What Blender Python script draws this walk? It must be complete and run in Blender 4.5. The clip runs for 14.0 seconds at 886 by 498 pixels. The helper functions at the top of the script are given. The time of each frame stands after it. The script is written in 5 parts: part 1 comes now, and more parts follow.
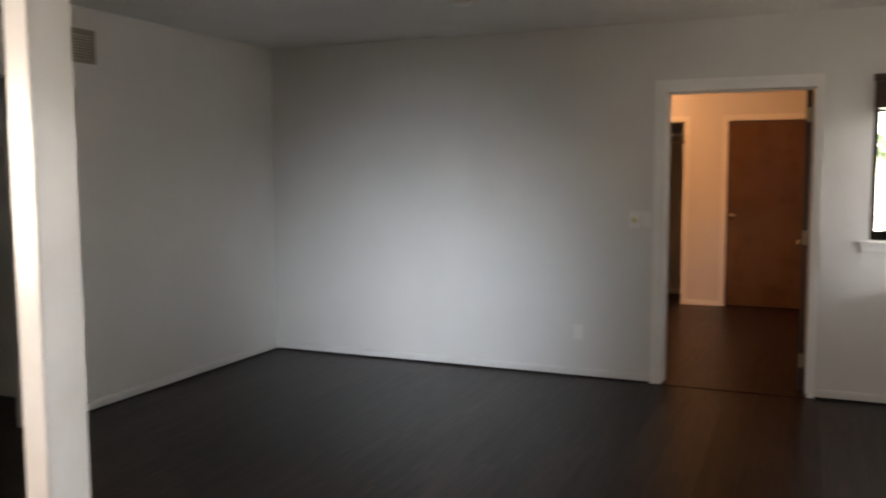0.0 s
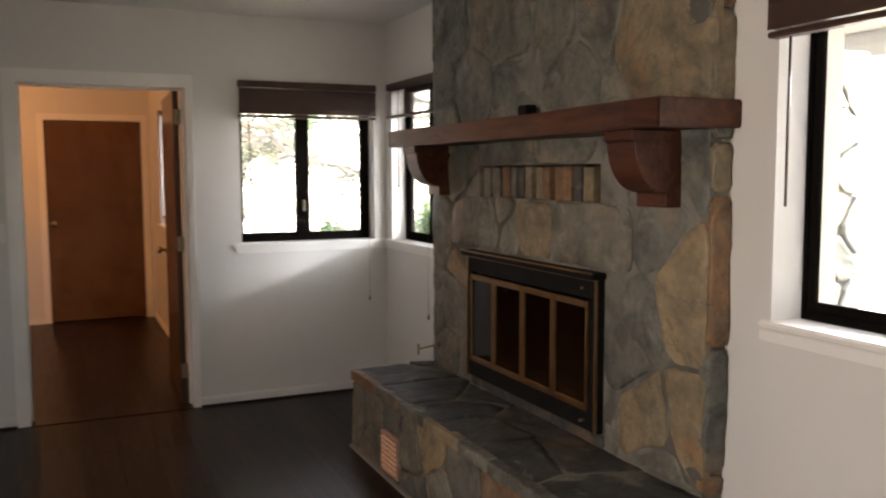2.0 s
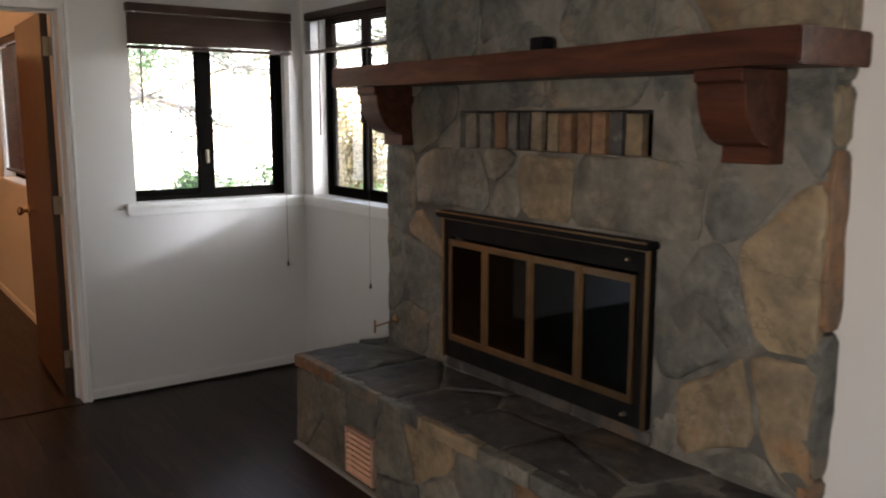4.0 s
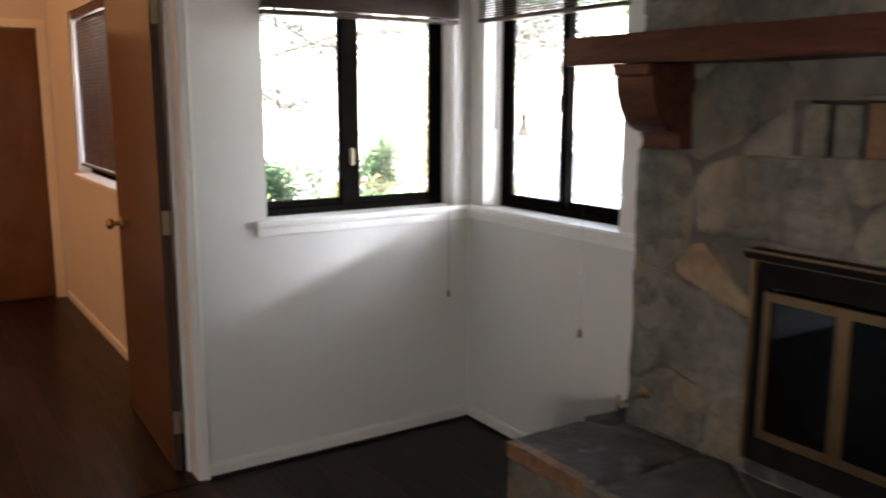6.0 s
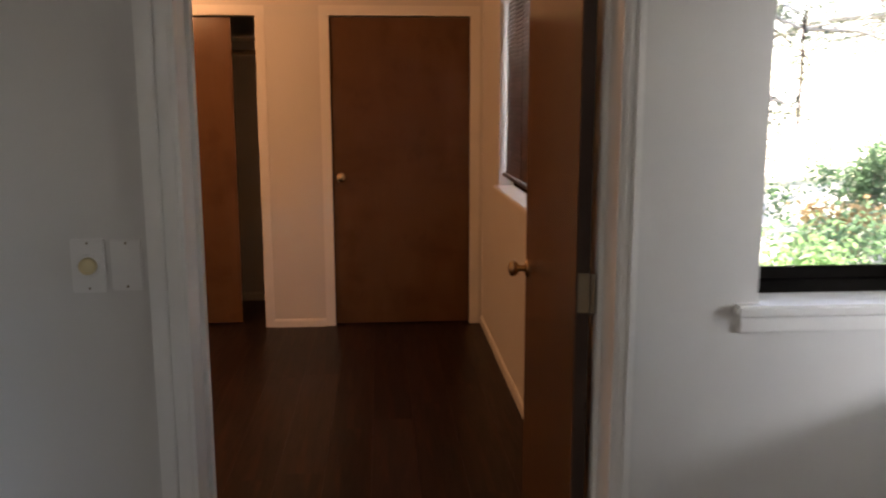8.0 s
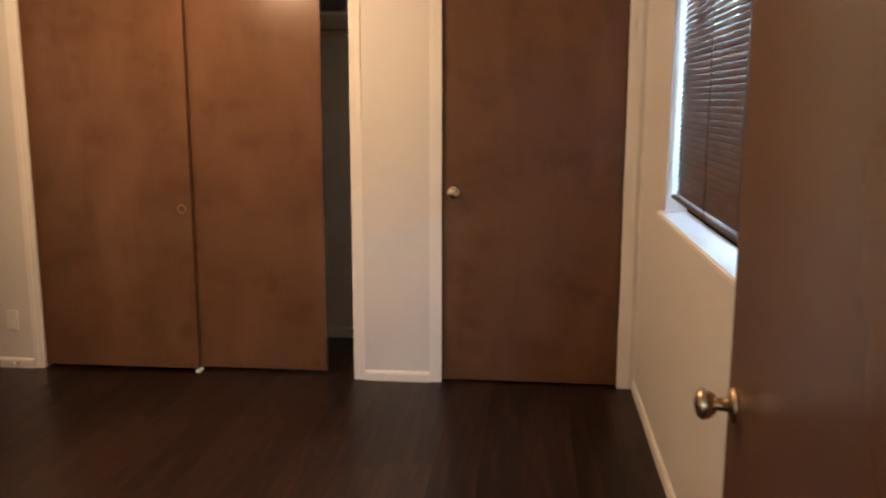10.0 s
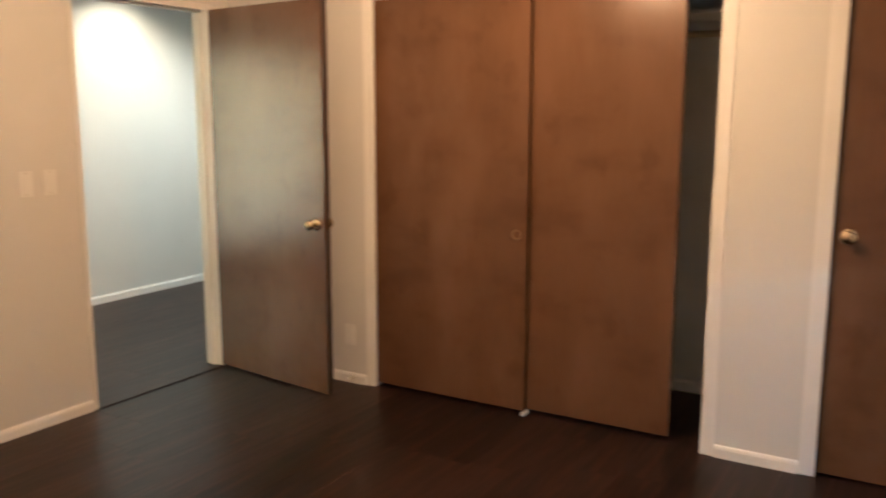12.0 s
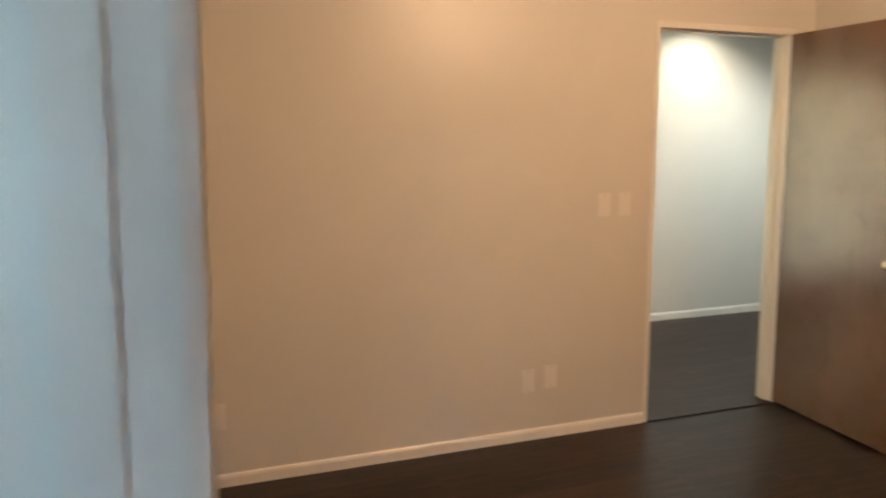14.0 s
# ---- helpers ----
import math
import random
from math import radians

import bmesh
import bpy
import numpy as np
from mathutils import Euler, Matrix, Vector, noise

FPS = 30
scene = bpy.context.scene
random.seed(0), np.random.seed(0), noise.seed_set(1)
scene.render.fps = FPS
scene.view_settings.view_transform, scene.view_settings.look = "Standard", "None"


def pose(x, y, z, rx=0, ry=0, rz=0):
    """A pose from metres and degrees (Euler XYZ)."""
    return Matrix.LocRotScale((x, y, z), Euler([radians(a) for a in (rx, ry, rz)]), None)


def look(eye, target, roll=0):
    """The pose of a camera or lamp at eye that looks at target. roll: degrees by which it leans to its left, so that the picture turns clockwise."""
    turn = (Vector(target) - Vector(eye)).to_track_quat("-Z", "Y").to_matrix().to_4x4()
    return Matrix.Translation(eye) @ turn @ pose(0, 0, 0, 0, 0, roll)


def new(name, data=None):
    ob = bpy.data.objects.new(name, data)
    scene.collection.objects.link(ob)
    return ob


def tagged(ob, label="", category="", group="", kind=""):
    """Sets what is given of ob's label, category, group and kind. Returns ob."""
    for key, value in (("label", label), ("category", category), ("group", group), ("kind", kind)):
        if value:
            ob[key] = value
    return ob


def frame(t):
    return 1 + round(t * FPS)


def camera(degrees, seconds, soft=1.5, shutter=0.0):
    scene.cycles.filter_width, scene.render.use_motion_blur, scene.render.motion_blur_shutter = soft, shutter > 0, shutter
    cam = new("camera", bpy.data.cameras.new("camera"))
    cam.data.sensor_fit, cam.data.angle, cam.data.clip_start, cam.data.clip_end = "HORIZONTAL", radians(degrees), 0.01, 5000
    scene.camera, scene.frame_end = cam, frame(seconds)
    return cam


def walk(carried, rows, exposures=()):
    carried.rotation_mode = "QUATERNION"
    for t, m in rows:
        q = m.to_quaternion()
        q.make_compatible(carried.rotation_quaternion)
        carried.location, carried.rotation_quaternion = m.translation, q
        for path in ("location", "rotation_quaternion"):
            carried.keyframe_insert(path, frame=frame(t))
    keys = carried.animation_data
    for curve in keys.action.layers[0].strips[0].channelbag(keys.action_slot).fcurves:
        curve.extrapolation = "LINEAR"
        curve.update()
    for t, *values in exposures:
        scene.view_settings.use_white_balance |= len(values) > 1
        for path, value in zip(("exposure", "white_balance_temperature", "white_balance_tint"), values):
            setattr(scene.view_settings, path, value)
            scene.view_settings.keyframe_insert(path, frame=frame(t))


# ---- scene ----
cam = camera(55.1, 14.0, soft=2.0, shutter=0.5)
PATH = [
    (0, (0.872, -6.001, 1.5), (0.09, -4.169, 1.317), -0.2),
    (0.5, (0.683, -5.862, 1.494), (0.226, -3.923, 1.317), -0.2),
    (1, (0.493, -5.738, 1.498), (0.45, -3.746, 1.32), -0.1),
    (1.5, (0.273, -5.643, 1.508), (0.782, -3.717, 1.339), 0.2),
    (2, (0.162, -5.536, 1.506), (0.987, -3.723, 1.325), -0.2),
    (2.2, (0.114, -5.459, 1.504), (1.002, -3.677, 1.309), 0.0),
    (4.3, (-0.093, -4.465, 1.523), (1.066, -2.868, 1.199), 0.1),
    (5, (-0.157, -3.995, 1.533), (0.975, -2.383, 1.188), 0.0),
    (5.5, (-0.117, -3.627, 1.514), (1.008, -2.01, 1.167), 0.0),
    (6, (-0.017, -3.252, 1.542), (1.058, -1.603, 1.189), 0.1),
    (6.5, (0.038, -2.876, 1.522), (0.813, -1.066, 1.173), 0.1),
    (7, (0.176, -2.554, 1.506), (0.671, -0.648, 1.156), -0.0),
    (7.5, (0.345, -2.216, 1.531), (0.657, -0.272, 1.181), 0.0),
    (8, (0.399, -1.829, 1.506), (0.541, 0.135, 1.159), -0.1),
    (8.2, (0.426, -1.67, 1.504), (0.523, 0.296, 1.154), -0.1),
    (10.3, (0.539, -0.354, 1.457), (0.233, 1.593, 1.116), 0.1),
    (10.5, (0.547, -0.276, 1.462), (0.155, 1.656, 1.126), 0.1),
    (11, (0.607, -0.04, 1.479), (-0.067, 1.812, 1.144), -0.0),
    (11.5, (0.562, 0.087, 1.467), (-0.292, 1.865, 1.14), 0.1),
    (12, (0.465, 0.165, 1.491), (-0.551, 1.856, 1.164), 0.1),
    (12.5, (0.389, 0.222, 1.493), (-0.902, 1.718, 1.183), 0.1),
    (13, (0.354, 0.241, 1.504), (-1.197, 1.468, 1.206), 0.0),
    (13.5, (0.391, 0.196, 1.505), (-1.318, 1.196, 1.222), -0.1),
    (14, (0.438, 0.127, 1.504), (-1.391, 0.89, 1.231), 0.1),
]

# ---- light ----
EXPO = [(0, 3.56, 7750, 20), (0.5, 3.64, 7750, 20), (2, 3.58, 7650, 20), (4.4, 3.47, 7050, 19), (5.5, 3.74, 7050, 19), (6.1, 3.7, 7100, 19), (6.8, 3.14, 7250, 20), (8.2, 3.14, 7250, 20), (10.3, 4.45, 4750, -7), (11.2, 4.45, 4850, -7), (12.5, 4.63, 4900, -6), (13.5, 4.65, 4900, -6), (14, 4.35, 5050, -6)]
walk(cam, [(t, look(eye, target, roll)) for t, eye, target, roll in PATH], EXPO)

world = bpy.data.worlds.new("world")
scene.world = world
world.use_nodes = True
sky = world.node_tree.nodes.new("ShaderNodeTexSky")
sky.sky_type, sky.sun_disc = "NISHITA", False
sky.sun_elevation, sky.sun_rotation = radians(57), radians(351)
world.node_tree.links.new(sky.outputs[0], world.node_tree.nodes["Background"].inputs[0])
world.node_tree.nodes["Background"].inputs[1].default_value = 0.15


def lamp(name, kind, m, energy, color=(1, 1, 1), **more):
    data = bpy.data.lights.new(name, kind)
    data.energy, data.color = energy, color
    if kind == "AREA":
        data.shape, data.size, data.size_y = "RECTANGLE", more["size"], more["size_y"]
        data.spread = radians(more.get("spread", 180))
    elif kind == "SUN":
        data.angle = radians(0.5)
    elif kind == "SPOT":
        data.spot_size, data.spot_blend, data.shadow_soft_size = radians(more["cone"]), 0.8, 0.04
    else:
        data.shadow_soft_size = more["size"]
    ob = new(name, data)
    ob.matrix_world = m
    return ob


lamp("sun", "SUN", look((-1.0, 6.5, 10.1), (0, 0, 0)), 5.0, (1.0, 0.95, 0.88))
# a strip lamp standing in for sky light under the porch roof
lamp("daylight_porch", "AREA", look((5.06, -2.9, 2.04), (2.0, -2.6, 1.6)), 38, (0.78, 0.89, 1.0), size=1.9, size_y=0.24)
# added narrow beam at an unseen opening, makes the soft patch on the north wall
lamp("added_beam_south", "AREA", look((2.32, -6.5, 1.1), (-1.72, 0.0, 0.42)), 0.92, (0.63, 0.81, 1.0), size=0.75, size_y=1.3, spread=23)
lamp("daylight_bedroom", "AREA", look((1.32, 2.3, 1.55), (0.0, 2.3, 1.45)), 2.7, (0.92, 0.95, 1.0), size=1.34, size_y=1.0)
# added fill from behind the walker, set at an unseen opening in the west wall
lamp("added_fill_west", "AREA", look((-3.2, -5.4, 1.45), (2.0, -4.4, 0.6)), 3.7, (1.0, 0.96, 0.90), size=0.95, size_y=0.85, spread=112)
# the bedroom's ceiling lamp and the hall's downlight
WARM = (1.0, 0.49, 0.215)
lamp("bedroom_bulb", "POINT", pose(-1.1, 2.45, 2.33), 5.1, WARM, size=0.12)
lamp("hall_downlight_bulb", "SPOT", look((-4.66, 4.52, 2.44), (-4.98, 4.60, 0)), 3.6, (1.0, 0.70, 0.44), cone=130)
# second hall spot, an added fill to brighten the lower hall wall
lamp("hall_downlight_bulb", "SPOT", look((-3.95, 5.0, 2.44), (-4.0, 5.0, 0)), 5.5, (1.0, 0.84, 0.66), cone=150)

# ---- materials ----


def mat(name, base, rough=0.6, metal=0.0, second=None, scale=4.0, stretch=(1, 1, 1), bump=0.0, bump_scale=80.0,
        fine=0.06, vary=0.0, distort=0.5, coat=0.0, low=0.35, high=0.7, spec=0.5):
    """Noise at two scales between two colours, random value per object, fine relief."""
    m = bpy.data.materials.new(name)
    m.use_nodes = True
    n, l = m.node_tree.nodes, m.node_tree.links
    b = n["Principled BSDF"]
    b.inputs["Metallic"].default_value = metal
    b.inputs["Specular IOR Level"].default_value = spec
    b.inputs["Coat Weight"].default_value = coat
    co = n.new("ShaderNodeTexCoord")
    mp = n.new("ShaderNodeMapping")
    mp.inputs["Scale"].default_value = stretch
    l.new(co.outputs["Object"], mp.inputs[0])
    oi = n.new("ShaderNodeObjectInfo")
    if vary:
        off = n.new("ShaderNodeVectorMath")
        off.operation = "MULTIPLY_ADD"
        off.inputs[1].default_value = (1, 1, 1)
        sc = n.new("ShaderNodeMath")
        sc.operation = "MULTIPLY"
        sc.inputs[1].default_value = 37.0
        l.new(oi.outputs["Random"], sc.inputs[0])
        l.new(mp.outputs[0], off.inputs[0])
        l.new(sc.outputs[0], off.inputs[2])
        vec = off.outputs[0]
    else:
        vec = mp.outputs[0]
    big = n.new("ShaderNodeTexNoise")
    big.inputs["Scale"].default_value, big.inputs["Detail"].default_value = scale, 6
    big.inputs["Distortion"].default_value = distort
    l.new(vec, big.inputs["Vector"])
    ramp = n.new("ShaderNodeMapRange")
    ramp.inputs[1].default_value, ramp.inputs[2].default_value = low, high
    l.new(big.outputs[0], ramp.inputs[0])
    mix = n.new("ShaderNodeMix")
    mix.data_type = "RGBA"
    mix.inputs["A"].default_value = (*base, 1)
    mix.inputs["B"].default_value = (*(second or [c * 0.8 for c in base]), 1)
    l.new(ramp.outputs[0], mix.inputs["Factor"])
    small = n.new("ShaderNodeTexNoise")
    small.inputs["Scale"].default_value, small.inputs["Detail"].default_value = bump_scale, 4
    l.new(vec, small.inputs["Vector"])
    val = n.new("ShaderNodeMapRange")
    val.inputs[3].default_value, val.inputs[4].default_value = 1 - fine, 1 + fine
    l.new(small.outputs[0], val.inputs[0])
    value = val.outputs[0]
    if vary:
        r = n.new("ShaderNodeMapRange")
        r.inputs[3].default_value, r.inputs[4].default_value = 1 - vary, 1 + vary
        l.new(oi.outputs["Random"], r.inputs[0])
        mu = n.new("ShaderNodeMath")
        mu.operation = "MULTIPLY"
        l.new(r.outputs[0], mu.inputs[0])
        l.new(value, mu.inputs[1])
        value = mu.outputs[0]
    hsv = n.new("ShaderNodeHueSaturation")
    l.new(mix.outputs["Result"], hsv.inputs["Color"])
    l.new(value, hsv.inputs["Value"])
    l.new(hsv.outputs[0], b.inputs["Base Color"])
    rr = n.new("ShaderNodeMapRange")
    rr.inputs[3].default_value, rr.inputs[4].default_value = max(0.02, rough * 0.85), min(1, rough * 1.15)
    l.new(big.outputs[0], rr.inputs[0])
    l.new(rr.outputs[0], b.inputs["Roughness"])
    if bump:
        bp = n.new("ShaderNodeBump")
        bp.inputs["Strength"].default_value, bp.inputs["Distance"].default_value = bump, 0.004
        l.new(small.outputs[0], bp.inputs["Height"])
        l.new(bp.outputs[0], b.inputs["Normal"])
    return m


PAINT = mat("wall_paint", (0.715, 0.705, 0.685), 0.345, second=(0.685, 0.675, 0.65), scale=1.5, bump=0.07, bump_scale=140, fine=0.01)
CEIL = mat("ceiling_paint", (0.74, 0.73, 0.71), 0.8, second=(0.70, 0.69, 0.67), scale=2, bump=0.5, bump_scale=120, fine=0.02)
TRIM = mat("trim_paint", (0.86, 0.85, 0.83), 0.30, second=(0.81, 0.80, 0.77), scale=3, bump=0.06, bump_scale=60, fine=0.015)
PLANK = mat("laminate", (0.0225, 0.0115, 0.0088), 0.34, second=(0.0085, 0.0052, 0.0044), scale=3.5, stretch=(9, 0.7, 9), bump=0.12, bump_scale=30, fine=0.3, vary=0.5, distort=1.2, spec=0.17)
GAP = mat("floor_gap", (0.008, 0.006, 0.005), 0.8)
DOORWOOD = mat("birch_veneer", (0.144, 0.073, 0.036), 0.25, second=(0.123, 0.061, 0.029), scale=1.5, stretch=(2.6, 2.6, 0.5), bump=0.05, bump_scale=16, fine=0.07, vary=0.06, distort=0.0, low=0.1, high=0.9)
DOOREDGE = mat("door_edge", (0.05, 0.027, 0.017), 0.5, second=(0.035, 0.018, 0.012), stretch=(8, 8, 0.6), vary=0.1)
MANTEL = mat("mantel_wood", (0.098, 0.036, 0.020), 0.45, second=(0.048, 0.018, 0.012), scale=2.2, stretch=(7, 0.9, 7), bump=0.4, bump_scale=14, fine=0.25, vary=0.06, distort=1.5, spec=0.18)
BRASS = mat("brass", (0.64, 0.51, 0.33), 0.2, 1.0, second=(0.55, 0.43, 0.27), scale=8)
OLDBRASS = mat("antique_brass", (0.36, 0.24, 0.13), 0.36, 1.0, second=(0.26, 0.17, 0.09), scale=9)
STEEL = mat("hinge_steel", (0.33, 0.28, 0.20), 0.42, 0.8, second=(0.38, 0.33, 0.25), scale=10)
BLACK = mat("black_metal", (0.008, 0.008, 0.009), 0.5, second=(0.014, 0.013, 0.012), scale=10, bump=0.1, spec=0.05)
# soot of firebox and logs, also painted shade behind bricks and louvres
SOOT_SHADE = mat("soot_and_gap_shade", (0.02, 0.018, 0.017), 0.9, second=(0.04, 0.036, 0.032), scale=6, bump=0.5)
BRONZE = mat("bronze_aluminium", (0.006, 0.0055, 0.005), 0.5, 0.0, second=(0.009, 0.008, 0.007), scale=12, spec=0.0)
BLIND = mat("dark_wood_slat", (0.068, 0.036, 0.026), 0.38, second=(0.042, 0.022, 0.016), scale=5, stretch=(1, 1, 1), fine=0.2, vary=0.2)
PLATE = mat("white_plastic", (0.82, 0.81, 0.79), 0.3, second=(0.79, 0.78, 0.76), fine=0.01)
IVORY = mat("ivory_knob", (0.74, 0.62, 0.36), 0.35, second=(0.66, 0.54, 0.3), fine=0.02)
CORD = mat("blind_cord", (0.09, 0.06, 0.045), 0.7)
VENT = mat("vent_paint", (0.34, 0.31, 0.25), 0.5, second=(0.29, 0.26, 0.21))
GRILLE = mat("copper_grille", (0.68, 0.48, 0.38), 0.42, 0.3, second=(0.56, 0.38, 0.29), scale=12)
MORTAR = mat("mortar", (0.215, 0.205, 0.175), 0.9, second=(0.10, 0.097, 0.085), scale=5, bump=0.9, bump_scale=60, fine=0.2, low=0.4, high=0.6)
CONCRETE = mat("porch_concrete", (0.33, 0.315, 0.29), 0.85, second=(0.27, 0.26, 0.235), scale=2, bump=0.3)
GROUND = mat("dry_ground", (0.58, 0.54, 0.47), 0.95, second=(0.34, 0.34, 0.20), scale=0.5, bump=0.6, bump_scale=8, fine=0.25, low=0.45, high=0.62)
SOFFIT = mat("soffit_paint", (0.33, 0.33, 0.325), 0.7, second=(0.28, 0.28, 0.275), stretch=(1, 12, 1), bump=0.3)
STUCCO = mat("outer_stucco", (0.55, 0.5, 0.42), 0.9, second=(0.5, 0.45, 0.38), bump=0.6)
BARK = mat("bark", (0.42, 0.38, 0.33), 0.9, second=(0.27, 0.24, 0.20), stretch=(6, 6, 1.2), bump=1.0, bump_scale=20, fine=0.3)
LEAF = mat("leaf_green", (0.115, 0.205, 0.105), 0.5, second=(0.070, 0.135, 0.070), scale=2.5, fine=0.3)
LEAFLIGHT = mat("leaf_light", (0.20, 0.33, 0.13), 0.5, second=(0.125, 0.235, 0.095), scale=2.5, fine=0.3)
NEEDLE = mat("cedar_needles", (0.125, 0.150, 0.110), 0.6, second=(0.085, 0.108, 0.082), scale=2.5, fine=0.3)
LEAFGOLD = mat("leaf_gold", (0.27, 0.23, 0.12), 0.55, second=(0.20, 0.17, 0.085), scale=2.5, fine=0.3)
DRYGRASS = mat("dry_grass", (0.40, 0.30, 0.16), 0.7, second=(0.30, 0.21, 0.11), scale=3, fine=0.3)
# cream cloth of the added sheet that diffuses light towards the hall
CLOTH = mat("diffuser_cloth", (0.94, 0.78, 0.58), 0.9, second=(0.90, 0.74, 0.54), scale=6, bump=0.3, bump_scale=300)
ROCK = mat("garden_rock", (0.46, 0.44, 0.41), 0.9, second=(0.33, 0.31, 0.29), scale=5, bump=0.8, bump_scale=20, vary=0.15)


def stone_mat(name, a, b, c):
    """Split flagstone: cloudy tones, rust patches, pale grout smears, dark cleft lines, layered relief."""
    m = mat(name, a, 0.62, second=b, scale=7.5, bump=0.9, bump_scale=34, fine=0.42, vary=0.14, distort=0.7, low=0.32, high=0.72)
    n, l = m.node_tree.nodes, m.node_tree.links
    out = next(x for x in n if x.type == "HUE_SAT").outputs[0]
    co = next(x for x in n if x.type == "TEX_COORD").outputs["Object"]

    def layer(below, color, scale, lo, hi, amount, distort, ridge=False):
        st = n.new("ShaderNodeTexNoise")
        st.inputs["Scale"].default_value, st.inputs["Detail"].default_value = scale, 8
        st.inputs["Roughness"].default_value, st.inputs["Distortion"].default_value = 0.62, distort
        l.new(co, st.inputs["Vector"])
        fac = st.outputs[0]
        if ridge:
            sub = n.new("ShaderNodeMath")
            sub.operation = "SUBTRACT"
            sub.inputs[1].default_value = 0.5
            ab = n.new("ShaderNodeMath")
            ab.operation = "ABSOLUTE"
            l.new(fac, sub.inputs[0])
            l.new(sub.outputs[0], ab.inputs[0])
            fac = ab.outputs[0]
        mr = n.new("ShaderNodeMapRange")
        mr.inputs[1].default_value, mr.inputs[2].default_value, mr.inputs[4].default_value = lo, hi, amount
        l.new(fac, mr.inputs[0])
        mx = n.new("ShaderNodeMix")
        mx.data_type = "RGBA"
        mx.inputs["B"].default_value = (*color, 1)
        l.new(mr.outputs[0], mx.inputs["Factor"])
        l.new(below, mx.inputs["A"])
        return mx.outputs["Result"]

    out = layer(out, c, 3.6, 0.54, 0.70, 0.75, 0.4)
    out = layer(out, [x * 0.45 for x in b], 2.2, 0.012, 0.0, 0.45, 0.5, True)
    out = layer(out, (0.31, 0.30, 0.26), 7.5, 0.58, 0.72, 0.5, 0.5)
    out = layer(out, [x * 0.5 for x in b], 1.7, 0.52, 0.66, 0.55, 0.8)
    l.new(out, n["Principled BSDF"].inputs["Base Color"])
    return m


def figure(m, color, stretch, scale, lo, hi, amount):
    """A second, soft figure over a wood: darker ripples across the grain, and a gloss that varies with them."""
    n, l = m.node_tree.nodes, m.node_tree.links
    b = n["Principled BSDF"]
    co = next(x for x in n if x.type == "TEX_COORD").outputs["Object"]
    mp = n.new("ShaderNodeMapping")
    mp.inputs["Scale"].default_value = stretch
    l.new(co, mp.inputs[0])
    st = n.new("ShaderNodeTexNoise")
    st.inputs["Scale"].default_value, st.inputs["Detail"].default_value = scale, 3
    l.new(mp.outputs[0], st.inputs["Vector"])
    mr = n.new("ShaderNodeMapRange")
    mr.interpolation_type = "SMOOTHSTEP"
    mr.inputs[1].default_value, mr.inputs[2].default_value, mr.inputs[4].default_value = lo, hi, amount
    l.new(st.outputs[0], mr.inputs[0])
    mx = n.new("ShaderNodeMix")
    mx.data_type = "RGBA"
    mx.inputs["B"].default_value = (*color, 1)
    l.new(mr.outputs[0], mx.inputs["Factor"])
    l.new(b.inputs["Base Color"].links[0].from_socket, mx.inputs["A"])
    l.new(mx.outputs["Result"], b.inputs["Base Color"])


def translucent(m, share=0.6):
    """Let light through thin leaves and cloth."""
    n, l = m.node_tree.nodes, m.node_tree.links
    b = n["Principled BSDF"]
    tr = n.new("ShaderNodeBsdfTranslucent")
    mx = n.new("ShaderNodeMixShader")
    mx.inputs[0].default_value = share
    l.new(b.inputs["Base Color"].links[0].from_socket, tr.inputs[0])
    l.new(b.outputs[0], mx.inputs[1])
    l.new(tr.outputs[0], mx.inputs[2])
    l.new(mx.outputs[0], n["Material Output"].inputs[0])


for leaf in (LEAF, LEAFLIGHT, NEEDLE, LEAFGOLD, DRYGRASS):
    translucent(leaf)
translucent(CLOTH, 0.92)
figure(DOORWOOD, (0.085, 0.038, 0.019), (1.6, 1.6, 3.2), 1.7, 0.45, 0.80, 0.55)
figure(DOORWOOD, (0.088, 0.041, 0.020), (5, 5, 4.0), 1.3, 0.58, 0.72, 0.4)
figure(DOORWOOD, (0.195, 0.103, 0.054), (2.2, 2.2, 0.9), 1.4, 0.45, 0.75, 0.5)
sheen = DOORWOOD.node_tree.nodes["Principled BSDF"].inputs["Roughness"].links[0].from_node
sheen.inputs[3].default_value, sheen.inputs[4].default_value = 0.17, 0.27
figure(PLANK, (0.052, 0.021, 0.0125), (12, 0.7, 12), 1.5, 0.47, 0.68, 0.75)

STONES = {
    "g": stone_mat("grey_stone", (0.215, 0.205, 0.165), (0.088, 0.090, 0.076), (0.30, 0.21, 0.125)),
    "b": stone_mat("blue_grey_stone", (0.175, 0.176, 0.152), (0.066, 0.071, 0.066), (0.25, 0.195, 0.13)),
    "t": stone_mat("tan_stone", (0.315, 0.240, 0.145), (0.160, 0.132, 0.090), (0.32, 0.165, 0.070)),
    "r": stone_mat("rust_stone", (0.27, 0.145, 0.070), (0.14, 0.092, 0.060), (0.22, 0.185, 0.14)),
    "p": stone_mat("pale_stone", (0.215, 0.215, 0.205), (0.14, 0.14, 0.135), (0.24, 0.20, 0.15)),
    "d": stone_mat("dark_slate", (0.066, 0.067, 0.064), (0.034, 0.035, 0.036), (0.150, 0.098, 0.055)),
}

